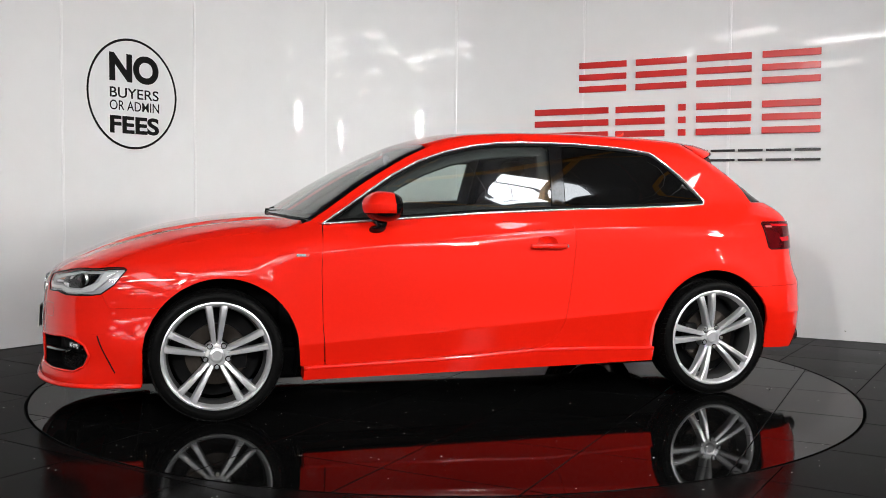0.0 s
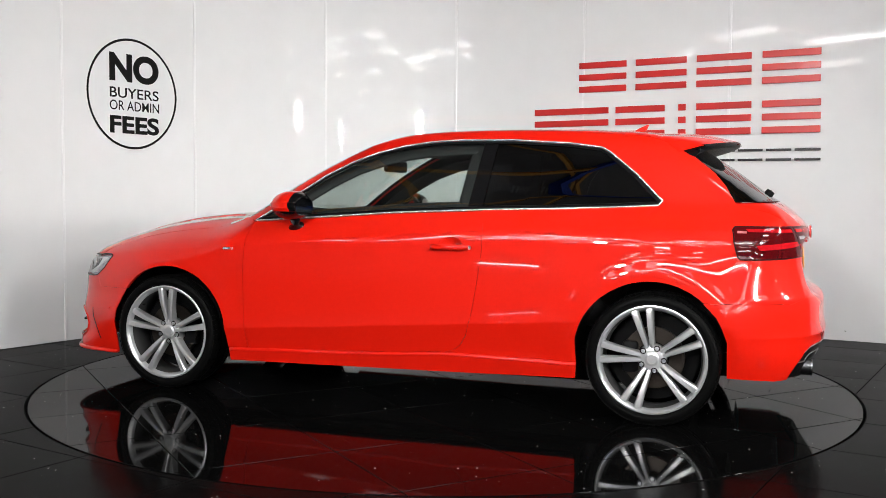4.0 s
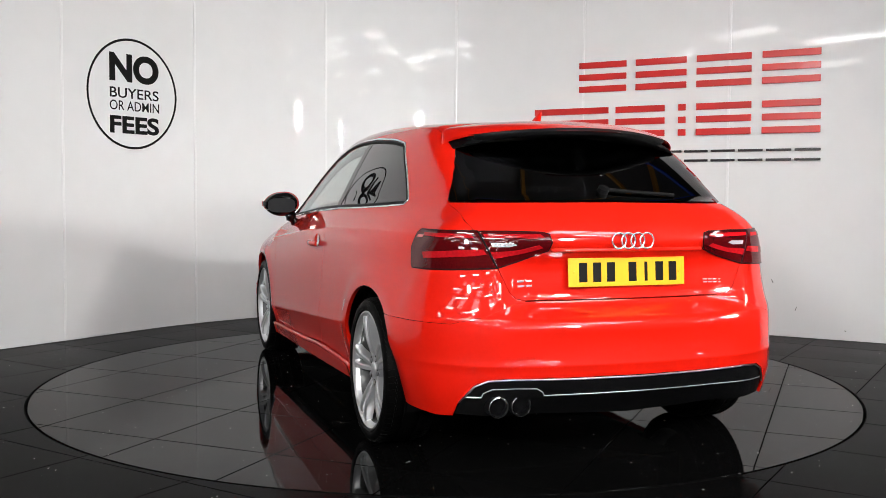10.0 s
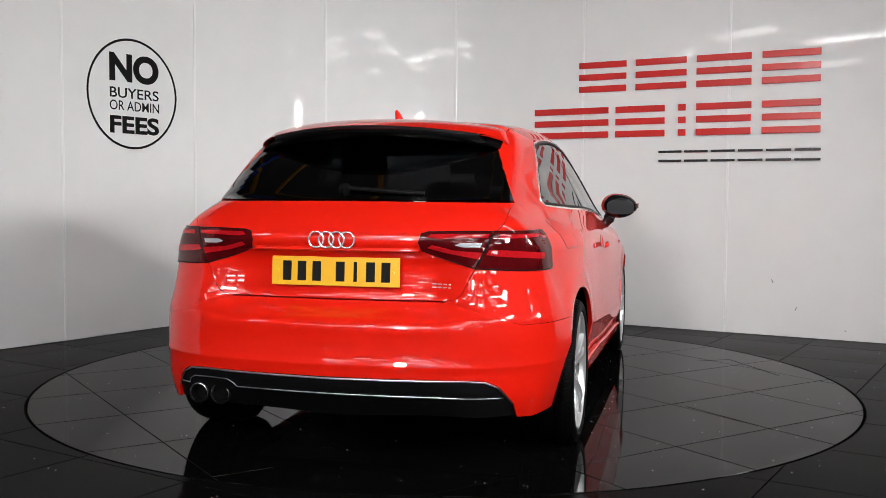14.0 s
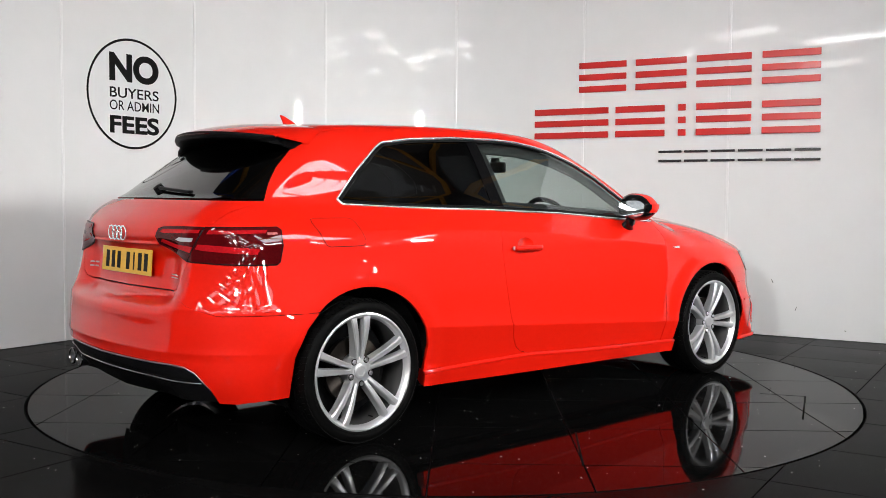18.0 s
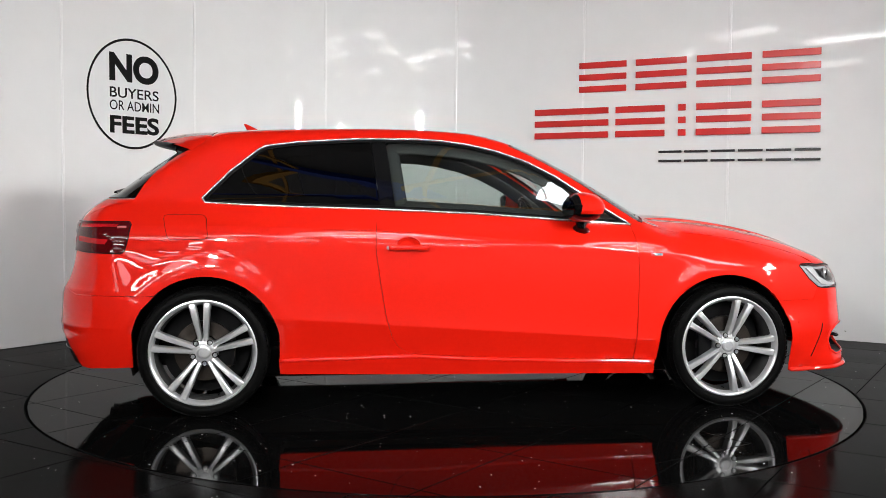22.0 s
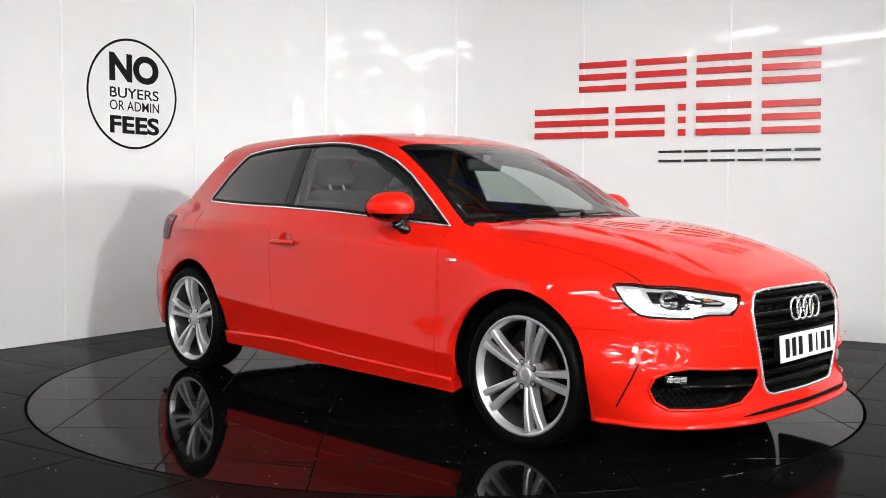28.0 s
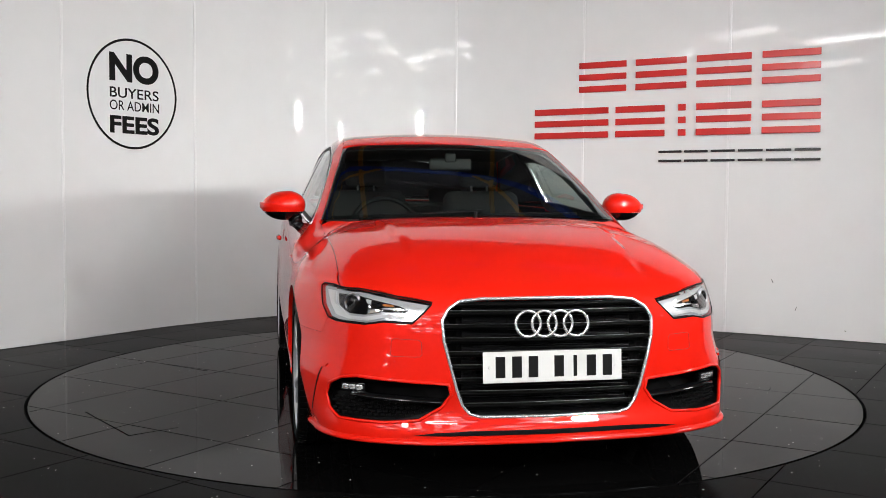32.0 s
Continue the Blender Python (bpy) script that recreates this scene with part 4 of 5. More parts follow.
# headlamps
lamp_in = [tuple(p) for p in inset(fine(lamp_f, 0.02), 0.006)]
heads = pair("headlamp", LENS, car, "F", lamp_f, "clear headlamp with a chrome and black inside", shrink=0.003, lift=0.0, flange=0.004, gap=0.03)
for (head, s) in zip(heads, (1, -1)):
    def inner(name, mat, outline, lift, label="", gap=0.02, flange=0.012):
        v, f, n = skin("F", outline, gap=gap, shrink=0, lift=lift, flange=flange)
        return put(name, mesh_of(name, v * [1, s, 1], f if s > 0 else [q[::-1] for q in f], mat, n * [1, s, 1]), head, None, label)
    inner("housing", GLOSS, [tuple(p) for p in inset(fine(lamp_f, 0.02), -0.004)], -0.085, flange=0.0)
    inner("bezel", LAMP_WHITE, lamp_in, -0.012, "grey metallic lamp bezel", flange=0.02)
    inner("light_guide", LAMP_DRL, around("F", [("x", 1.745, 0.698), ("x", 1.80, 0.648), ("x", 1.845, 0.612), (0.715, 0.602), (0.655, 0.601), (0.60, 0.616), (0.505, 0.609), (0.478, 0.620), (0.458, 0.640), (0.50, 0.624), (0.60, 0.628), (0.665, 0.614), (0.715, 0.615), (0.758, 0.652), (0.752, 0.698)]), -0.005, "white light guide along the lamp's foot", 0.012)
    inner("dark_insert", GLOSS, around("F", [(0.745, 0.690), (0.746, 0.648), (0.715, 0.623), (0.665, 0.622), (0.60, 0.636), (0.535, 0.634), (0.512, 0.645), (0.545, 0.660), (0.60, 0.672), (0.68, 0.690)]), -0.008, "black lamp insert", 0.014)
    inner("indicator", AMBER, around("F", [(0.600, 0.666), (0.598, 0.657), (0.560, 0.655), (0.563, 0.662)]), -0.0075, "amber indicator lens", 0.012)
    inner("reflector", CHROME, around("F", [(0.650, 0.642), (0.655, 0.625), (0.615, 0.634), (0.612, 0.644)]), -0.0072, "bright lamp reflector", 0.012)
    inner("reflector", CHROME, around("F", [(0.603, 0.651), (0.606, 0.646), (0.535, 0.642), (0.525, 0.648), (0.545, 0.653)]), -0.0070, "bright lamp reflector", 0.012)
    inner("reflector", LAMP_WHITE, around("F", [(0.655, 0.679), (0.652, 0.664), (0.640, 0.660), (0.636, 0.676)]), -0.0068, "bright lamp reflector", 0.012)
    c = on_body("F", around("F", [(0.703, 0.658)]))[0] * [1, s, 1] - np.array([0.0155, s * 0.011, 0])
    ring = lathe([(0.0, 0.029), (0.009, 0.028), (0.012, 0.031), (0.005, 0.036), (0.0, 0.035)], 32, "X", True)
    ring_ob = part("projector_ring", ring, SATIN, head, "chrome projector ring", pose(*c, 0, 0, s * 36), True)
    eye = lathe([(-0.01, 0.030)] + [(0.020 * math.cos(a), 0.030 * math.sin(a)) for a in np.linspace(1.5, 0.02, 9)], 24, "X")
    part("projector_lens", eye, GLOSS, head, "dark round projector lens", pose(*c, 0, 0, s * 36), True)

strip("lamp_gasket", TRIM, car, "F", lamp_f, 0.006, 0.004, 0.001, True, True, "black edge round the headlamp", 0.02)

# tail lamps: an outer piece on the wing, an inner piece on the gate
T_OUT = [("x", 1.652, 0.921), ("x", 1.641, 0.908), ("x", 1.650, 0.85), ("x", 1.668, 0.784), ("x", 1.682, 0.773), (0.70, 0.776), (0.548, 0.783), (0.575, 0.845), (0.607, 0.922), (0.70, 0.921)]
T_IN = [(0.603, 0.921), (0.572, 0.845), (0.545, 0.783), (0.50, 0.797), (0.40, 0.830), (0.345, 0.850), (0.336, 0.880), (0.345, 0.910), (0.37, 0.917), (0.50, 0.921)]
outs = pair("tail_lamp_outer", DARK_RED, car, "R", around("R", T_OUT), "dark red tail lamp wrapping the corner", shrink=0.002, lift=0.006, gap=0.02)
ins = pair("tail_lamp_inner", DARK_RED, car, "R", around("R", T_IN), "dark red tail lamp on the tailgate", shrink=0.002, lift=0.006, gap=0.02)
for (o, i, s) in ((outs[0], ins[0], 1), (outs[1], ins[1], -1)):
    for name, own, mat, outline, label in (
            ("light_bar", o, RED_LENS, [("x", 1.700, 0.908), ("x", 1.712, 0.896), (0.622, 0.894), (0.628, 0.909), (0.70, 0.909)], "red light bar"),
            ("light_bar", o, RED_LENS, [("x", 1.745, 0.838), ("x", 1.760, 0.815), (0.62, 0.828), (0.582, 0.834), (0.592, 0.853), (0.66, 0.850)], "red light bar"),
            ("side_reflector", o, PINK, [("x", 1.662, 0.900), ("x", 1.662, 0.890), ("x", 1.705, 0.889), ("x", 1.705, 0.899)], "pale reflector strip"),
            ("light_bar", i, RED_LENS, [(0.590, 0.910), (0.585, 0.897), (0.40, 0.893), (0.365, 0.897), (0.38, 0.908)], "red light bar"),
            ("light_bar", i, RED_LENS, [(0.568, 0.842), (0.558, 0.818), (0.45, 0.840), (0.37, 0.862), (0.385, 0.872), (0.47, 0.852)], "red light bar"),
            ("reversing_light", i, LAMP_WHITE, [(0.566, 0.877), (0.560, 0.862), (0.50, 0.863), (0.470, 0.871), (0.49, 0.879)], "clear reversing light")):
        v, f, n = skin("R", around("R", outline), gap=0.015, shrink=0, lift=0.0075, flange=0.004)
        put(name, mesh_of(name, v * [1, s, 1], f if s > 0 else [q[::-1] for q in f], mat, n * [1, s, 1]), own, None, label)

strip("lamp_gasket", TRIM, car, "R", around("R", T_OUT), 0.005, 0.005, 0.004, True, True, "black edge round the tail lamp", 0.02)
strip("lamp_gasket", TRIM, car, "R", around("R", T_IN), 0.005, 0.005, 0.004, True, True, "black edge round the tail lamp", 0.02)

# grille bars, struts, plate carrier


def half_width(z):
    zs = [0.262, 0.275, 0.305, 0.36, 0.54, 0.61, 0.65, 0.674]
    return float(np.interp(z, zs, [0.28, 0.300, 0.325, 0.345, 0.392, 0.396, 0.372, 0.33])) - 0.004


grille = part("grille", box(0.012, 0.64, 0.36, 0, (2.052, 0, 0.47)), GLOSS, car, "black horizontal-bar radiator grille")
for z in (0.300, 0.345, 0.392, 0.440, 0.488, 0.536, 0.584, 0.632, 0.662):
    w = half_width(z)
    path = [(min(2.108, float(NOSE(z)) - 0.022) - 0.16 * y * y, y, z) for y in np.linspace(-w, w, 25)]
    v, f = sweep(path, 0.022, 0.034 if z < 0.64 else 0.02, [(1, 0, 0.15)] * 25, sides=10)
    put("grille_bar", mesh_of("grille_bar", v, f, BLACK), grille)
    if z < 0.65:
        v, f = sweep([(x + 0.013, y, zz + 0.012) for x, y, zz in path], 0.003, 0.002, [(1, 0, 0.15)] * 25, sides=6)
        put("bar_edge", mesh_of("bar_edge", v, f, DIM), grille)
for y in (-0.30, -0.225, -0.15, 0.15, 0.225, 0.30):
    part("grille_strut", box(0.02, 0.006, 0.10, 0.002, (2.062 - 0.16 * y * y, y, 0.63)), GLOSS, grille)
part("plate_carrier", box(0.03, 0.50, 0.10, 0.008, (2.118, 0, 0.445)), TRIM, grille)


def number_plate(name, mat, m, label):
    """A plate with plain bars in place of its characters."""
    plate = part(name, box(0.004, 0.52, 0.111, 0.0018), mat, car, label, m)
    for i in range(7):
        y = 0.205 - i * 0.061 - (0.035 if i > 3 else 0)
        part("character_bar", box(0.001, 0.036 if i != 2 else 0.014, 0.076, 0.0003, (0.0024, y, 0)), INK, plate)
    for y in (-0.235, 0.235):
        part("screw_cap", lathe([(0.0, 0.006), (0.003, 0.005), (0.003, 0.0001)], 12, "X"), mat, plate, m=pose(0.002, y, 0.0))
    return plate


number_plate("front_plate", PLATE_W, pose(2.138, 0, 0.4455, 0, -4, 0) @ pose(0, 0, 0, 0, 0, 0), "white front number plate with dark bars")
number_plate("rear_plate", PLATE_Y, pose(-1.966, 0, 0.762, 0, 0, 180) @ pose(0, 0, 0, 0, -4, 0), "yellow rear number plate with dark bars")


def badge(m, r, pitch, tube):
    v, f = [], []
    mark = None
    for i in range(4):
        path = [(0, (i - 1.5) * pitch + r * math.cos(a), r * math.sin(a)) for a in np.linspace(0, 2 * math.pi, 36, endpoint=False)]
        vv, ff = sweep(path, tube, tube * 0.8, [(1, 0, 0)] * 36, True)
        me = mesh_of("ring", vv, ff, CHROME)
        if mark is None:
            mark = put("badge", me, car, m, "row of plain chrome rings")
        else:
            put("ring", me, mark)


badge(pose(2.122, 0, 0.597, 0, -6, 0), 0.046, 0.060, 0.011)
badge(pose(-2.006, 0, 0.885, 0, 0, 180), 0.030, 0.041, 0.007)
for y, z, w, h in ((0.448, 0.722, 0.032, 0.026), (0.410, 0.722, 0.026, 0.026), (-0.385, 0.715, 0.017, 0.017), (-0.407, 0.715, 0.015, 0.017), (-0.428, 0.715, 0.015, 0.017), (-0.448, 0.715, 0.008, 0.017)):
    spot = on_body("R", around("R", [(y, z)]))
    face = gradient(spot)[0]
    m = Matrix.Translation(spot[0] + face * 0.002) @ Vector(face).to_track_quat("X", "Z").to_matrix().to_4x4()
    for level in (-0.36, 0.36):
        part("rear_letter_bar", box(0.004, w, h * 0.28, 0.001, (0, 0, h * level)), BADGE, car, "plain chrome model badge bar", m)

# intakes: blade, lamp and mesh
for s in (1, -1):
    blade = [(x, y * s, z) for x, y, z in on_body("F", around("F", [(y, z) for y, z in zip(np.linspace(0.70, 0.37, 12), np.linspace(0.335, 0.317, 12))])) * 1.0]
    v, f = sweep(np.array(blade) - [0.022, 0, 0], 0.040, 0.016, [(0.35, 0, 1)] * 12, sides=10)
    put("intake_blade", mesh_of("intake_blade", v, f, GLOSS), car, None, "gloss black blade across the intake")
    c = on_body("F", around("F", [(0.705, 0.352)]))[0] * [1, s, 1]
    fog = part("fog_lamp", box(0.028, 0.100, 0.036, 0.005), GLOSS, car, "small clear daytime lamp", pose(c[0] - 0.045, c[1] - s * 0.012, c[2], 0, 0, s * 32), True)
    for k in (-1, 0, 1):
        part("lamp_cell", box(0.006, 0.024, 0.018, 0.004, (0.0145, k * 0.028, 0.002)), CHROME, fog)
    bm = bmesh.new()
    for row in range(5):
        for k in range(15):
            y, z = 0.44 + k * 0.022 + (row % 2) * 0.011, 0.252 + row * 0.014
            box(0.006, 0.017, 0.010, 0.002, (2.02 - 1.15 * (y - 0.40) ** 2 - 0.012, y * s, z), bm, segments=1)
    part("intake_mesh", bm, TRIM, car, "black honeycomb intake mesh")
washer = around("F", [(0.575, 0.485), (0.572, 0.535), (0.562, 0.542), (0.480, 0.540), (0.470, 0.532), (0.468, 0.488), (0.476, 0.480), (0.566, 0.479)])
strip("washer_cover", SEAM_SHADE, car, "F", washer, 0.0022, 0.0010, 0.0003, True, True, "fine gap round the lamp washer cover", 0.02)
# the shade under the bonnet edge is put into this strip's colour
gutter = [(x, float(HOODEDGE(x)) + 0.002) for x in np.linspace(0.90, 1.80, 24)] 
strip("bonnet_gutter", SEAM_SHADE, car, "T", gutter, 0.030, 0.004, -0.010, False, True, "dark red gutter under the bonnet edge")
# side vents by the wheel arch, and the dark slot of the front lip
pair("side_vent", TRIM, car, "F", around("F", [("x", 1.830, 0.412), ("x", 1.824, 0.412), ("x", 1.748, 0.245), ("x", 1.752, 0.240)]), "black slit vent in the bumper", gap=0.015, shrink=0, lift=0.0015, flange=0.004)
pair("vent_lip", PAINT, car, "F", around("F", [("x", 1.86, 0.428), ("x", 1.665, 0.428), ("x", 1.665, 0.418), ("x", 1.85, 0.416)]), gap=0.015, shrink=0, lift=0.006, flange=0.008)
slot = [(0.0, 0.218), (0.30, 0.218), (0.42, 0.213), (0.50, 0.203), (0.40, 0.202), (0.0, 0.201)]
panel("lip_slot", TRIM, car, "F", mirrored(around("F", slot)), "dark slot above the front lip", gap=0.02, shrink=0, lift=0.002, flange=0.003)
lip_line = around("F", [(y, 0.180) for y in np.linspace(0.0, 0.82, 14)] + [("x", 1.70, 0.178), ("x", 1.64, 0.178)])
strip("front_lip", PAINT, car, "F", [(-u, v) for u, v in lip_line[::-1]] + lip_line[1:], 0.020, 0.030, 0.003, False, False, "red front splitter lip")
strip("intake_lip", PAINT, car, "F", intake_f, 0.012, 0.012, 0.001, True, True, "raised red edge of the intake", 0.02)
gate_lip = around("R", [(y, 0.851) for y in np.linspace(-0.335, 0.335, 21)])
strip("tailgate_lip", PAINT, car, "R", gate_lip, 0.014, 0.022, 0.002, False, False, "red lip across the tailgate", 0.02)

# ---- wheels ----
R_TYRE = 0.308


def tyre_mesh():
    prof = [(-0.105, 0.240), (-0.112, 0.256), (-0.114, 0.275), (-0.108, 0.293), (-0.096, 0.303), (-0.075, 0.307), (-0.040, R_TYRE), (-0.038, 0.302), (-0.030, 0.302), (-0.028, R_TYRE), (0.028, R_TYRE), (0.030, 0.302), (0.038, 0.302), (0.040, R_TYRE), (0.075, 0.307), (0.096, 0.303), (0.104, 0.297), (0.109, 0.291), (0.1105, 0.286), (0.114, 0.276), (0.1125, 0.268), (0.1115, 0.266), (0.112, 0.260), (0.107, 0.255), (0.100, 0.250), (0.08, 0.240)]
    bm = lathe(prof, 72, "Y")
    return bm


def rim_mesh():
    return lathe([(0.080, 0.228), (0.094, 0.2335), (0.103, 0.239), (0.108, 0.2465), (0.106, 0.253), (0.096, 0.2535), (0.08, 0.243)], 64, "Y", True)


def barrel_mesh():
    return lathe([(-0.10, 0.246), (-0.08, 0.232), (0.02, 0.218), (0.062, 0.223), (0.082, 0.233), (0.082, 0.246), (-0.09, 0.250)], 64, "Y", True)


def spoke_mesh(sign):
    """One spoke of a pair: runs out from the hub, sloped flanks, a bend near the rim."""
    bm, rings = bmesh.new(), []
    for t in np.linspace(0, 1, 9):
        r = 0.040 + t * (0.243 - 0.040)
        mid = sign * (0.0105 + 0.0275 * t ** 1.15)
        w = 0.0100 + 0.0070 * t + 0.004 * step(0.85, 1.0, np.array(t))
        y = 0.074 + 0.030 * math.sin(min(t / 0.8, 1) * math.pi / 2) - 0.004 * step(0.85, 1.0, np.array(t))
        deep = 0.050 - 0.020 * t
        sec = [(mid - w * 1.15, y - deep), (mid - w * 0.92, y - 0.005), (mid - w * 0.55, y), (mid + w * 0.55, y), (mid + w * 0.92, y - 0.005), (mid + w * 1.15, y - deep)]
        rings.append([bm.verts.new((r, float(b), float(a))) for a, b in sec])
    for a, b in zip(rings, rings[1:]):
        for k in range(6):
            bm.faces.new((a[k], a[(k + 1) % 6], b[(k + 1) % 6], b[k]))
    bm.faces.new(rings[0])
    bm.faces.new(rings[-1])
    bmesh.ops.recalc_face_normals(bm, faces=bm.faces[:])
    return bm


def data_of(name, bm, mat, smooth=True):
    ob = part(name, bm, mat, smooth=smooth)
    me = ob.data
    bpy.data.objects.remove(ob)
    return me


TYRE, RIM = data_of("tyre", tyre_mesh(), RUBBER), data_of("rim", rim_mesh(), ALLOY)
BARREL = data_of("barrel", barrel_mesh(), BARREL_GREY)
SHIELD = data_of("dust_shield", lathe([(-0.03, 0.0001), (-0.03, 0.205)], 40, "Y"), TRIM)
SPOKES = [data_of("spoke", spoke_mesh(s), ALLOY, False) for s in (1, -1)]
HUB = data_of("hub", lathe([(-0.02, 0.062), (0.050, 0.068), (0.070, 0.064), (0.077, 0.052), (0.0765, 0.034), (0.070, 0.032), (0.070, 0.0001)], 40, "Y"), ALLOY)
CAP = data_of("centre_cap", lathe([(0.070, 0.034), (0.080, 0.0335), (0.083, 0.029), (0.0835, 0.020), (0.0825, 0.019), (0.0825, 0.0001)], 32, "Y"), ALLOY)
BOLT = data_of("wheel_bolt", lathe([(0.058, 0.0105), (0.070, 0.0105), (0.072, 0.008), (0.072, 0.0001)], 6, "Y"), SATIN, False)
# black disc proud of the hub, coloured as the shade of a bolt hollow
POCKET_SHADE = data_of("bolt_pocket_shade", lathe([(0.0772, 0.0145), (0.0785, 0.0135), (0.0785, 0.0001)], 20, "Y"), TRIM)
ROTOR = data_of("brake_disc", lathe([(0.0, 0.075), (0.012, 0.075), (0.012, 0.144), (-0.012, 0.144), (-0.012, 0.075)], 48, "Y"), STEEL)
CALIPER = data_of("brake_caliper", box(0.075, 0.05, 0.15, 0.015, (0.105, 0.005, 0)), TRIM)
VALVE = data_of("valve", lathe([(0.0, 0.003), (0.028, 0.003), (0.028, 0.0001)], 8, "Y"), TRIM)
tread = bmesh.new()
for i in range(72):
    for s in (-1, 1):
        box(0.0215, 0.030, 0.007, 0, bm=tread, m=pose(0, 0, 0, 0, i * 5 + (2.5 if s > 0 else 0), 0) @ pose(0, s * 0.088, 0.3035, -s * 17, 0, s * 12))
        box(0.0225, 0.026, 0.006, 0, bm=tread, m=pose(0, 0, 0, 0, i * 5 + (1.0 if s > 0 else 3.5), 0) @ pose(0, s * 0.056, 0.3065, 0, 0, s * 18))
TREADS = data_of("tread", tread, RUBBER, False)


def wheel(x, y, left, spin):
    m = pose(x, y, R_TYRE - 0.001, 0, 0, 0 if left else 180)
    w = put("wheel", RIM, car, m @ pose(0, 0, 0, 0, -spin if left else spin, 0), "silver twin-spoke alloy wheel with black tyre")
    tyre = put("tyre", TYRE, w)
    tagged(put("tread", TREADS, tyre), kind="stuff")
    put("barrel", BARREL, w)
    put("dust_shield", SHIELD, w)
    put("hub", HUB, w)
    put("centre_cap", CAP, w)
    for i in range(5):
        turn = pose(0, 0, 0, 0, -72 * i, 0)
        put("spoke", SPOKES[0], w, turn)
        put("spoke", SPOKES[1], w, turn)
        off = pose(0, 0, 0, 0, -72 * i - 36, 0)
        put("bolt_pocket_shade", POCKET_SHADE, w, off @ pose(0.0545, 0, 0))
        put("wheel_bolt", BOLT, w, off @ pose(0.0545, 0.010, 0))
    put("valve", VALVE, w, pose(0, 0, 0, 0, 50, 0) @ pose(0.216, 0.045, 0))
    put("brake_disc", ROTOR, w, pose(0, 0.015, 0))
    back = -1 if (x > 0) else 1
    put("brake_caliper", CALIPER, w, pose(0, 0, 0, 0, spin if left else -spin, 0) @ pose(0, 0, 0, 0, 0, 0 if (back > 0) == left else 180) @ pose(0, 0.012 if (back > 0) == left else -0.012, 0))
    return w


WHEEL_Y = 0.768
wheel(1.3005, WHEEL_Y, True, 90)
wheel(-1.3005, WHEEL_Y - 0.005, True, 150)
wheel(1.3005, -WHEEL_Y, False, 35.5)
wheel(-1.3005, -WHEEL_Y + 0.005, False, 58)

# arch liners and the dark underside
for x in (1.275, -1.29):
    for s in (1, -1):
        bm, ring = bmesh.new(), []
        for y in (0.800, 0.50):
            ring.append([bm.verts.new((x + 0.366 * math.cos(a), s * y, 0.315 + 0.366 * math.sin(a))) for a in np.linspace(-0.35, math.pi + 0.35, 30)])
        for k in range(29):
            bm.faces.new((ring[0][k], ring[0][k + 1], ring[1][k + 1], ring[1][k]))
        bm.faces.new(ring[1])
        part("arch_liner", bm, TRIM, car, "black wheel arch liner")
floor_pan = part("underbody", box(3.1, 1.26, 0.16, 0.02, (0.12, 0, 0.224)), TRIM, car, "black underbody tray")
part("floor_pan", box(1.84, 1.54, 0.12, 0.02, (-0.015, 0, 0.243)), TRIM, floor_pan)
part("bulkhead", box(0.9, 1.02, 0.42, 0.03, (1.42, 0, 0.50)), TRIM, floor_pan)
part("boot_floor", box(0.75, 1.04, 0.30, 0.03, (-1.50, 0, 0.45)), TRIM, floor_pan)

# exhaust
for y in (0.560, 0.468):
    pipe = lathe([(-0.16, 0.037), (-0.006, 0.040), (0.0, 0.038), (-0.006, 0.034), (-0.12, 0.032), (-0.12, 0.0001)], 28, "X")
    tip = part("exhaust_pipe", pipe, DIM, car, "dark steel round exhaust tip", pose(-2.004, y, 0.268, 0, 0, 180), True)
    part("tip_rim", lathe([(-0.004, 0.0405), (0.001, 0.040), (0.002, 0.037), (-0.004, 0.0345)], 28, "X", True), EXHAUST, tip, "polished rim", None, True)
bow = around("R", [(0.62, 0.300), (0.615, 0.318), (0.585, 0.334), (0.50, 0.337), (0.42, 0.334), (0.395, 0.318), (0.385, 0.302)])
strip("exhaust_surround", SATIN, car, "R", bow + around("R", [(y, 0.303) for y in np.linspace(0.35, -0.66, 12)]), 0.004, 0.004, -0.008, False, False, "thin grey line over the exhaust", 0.02)
strip("exhaust_surround", SATIN, car, "R", around("R", [(0.685, 0.300), (0.62, 0.300)]), 0.004, 0.004, -0.008, False, False, "thin grey line over the exhaust", 0.02)

# ---- mirrors, handles, wipers, flap, badges ----


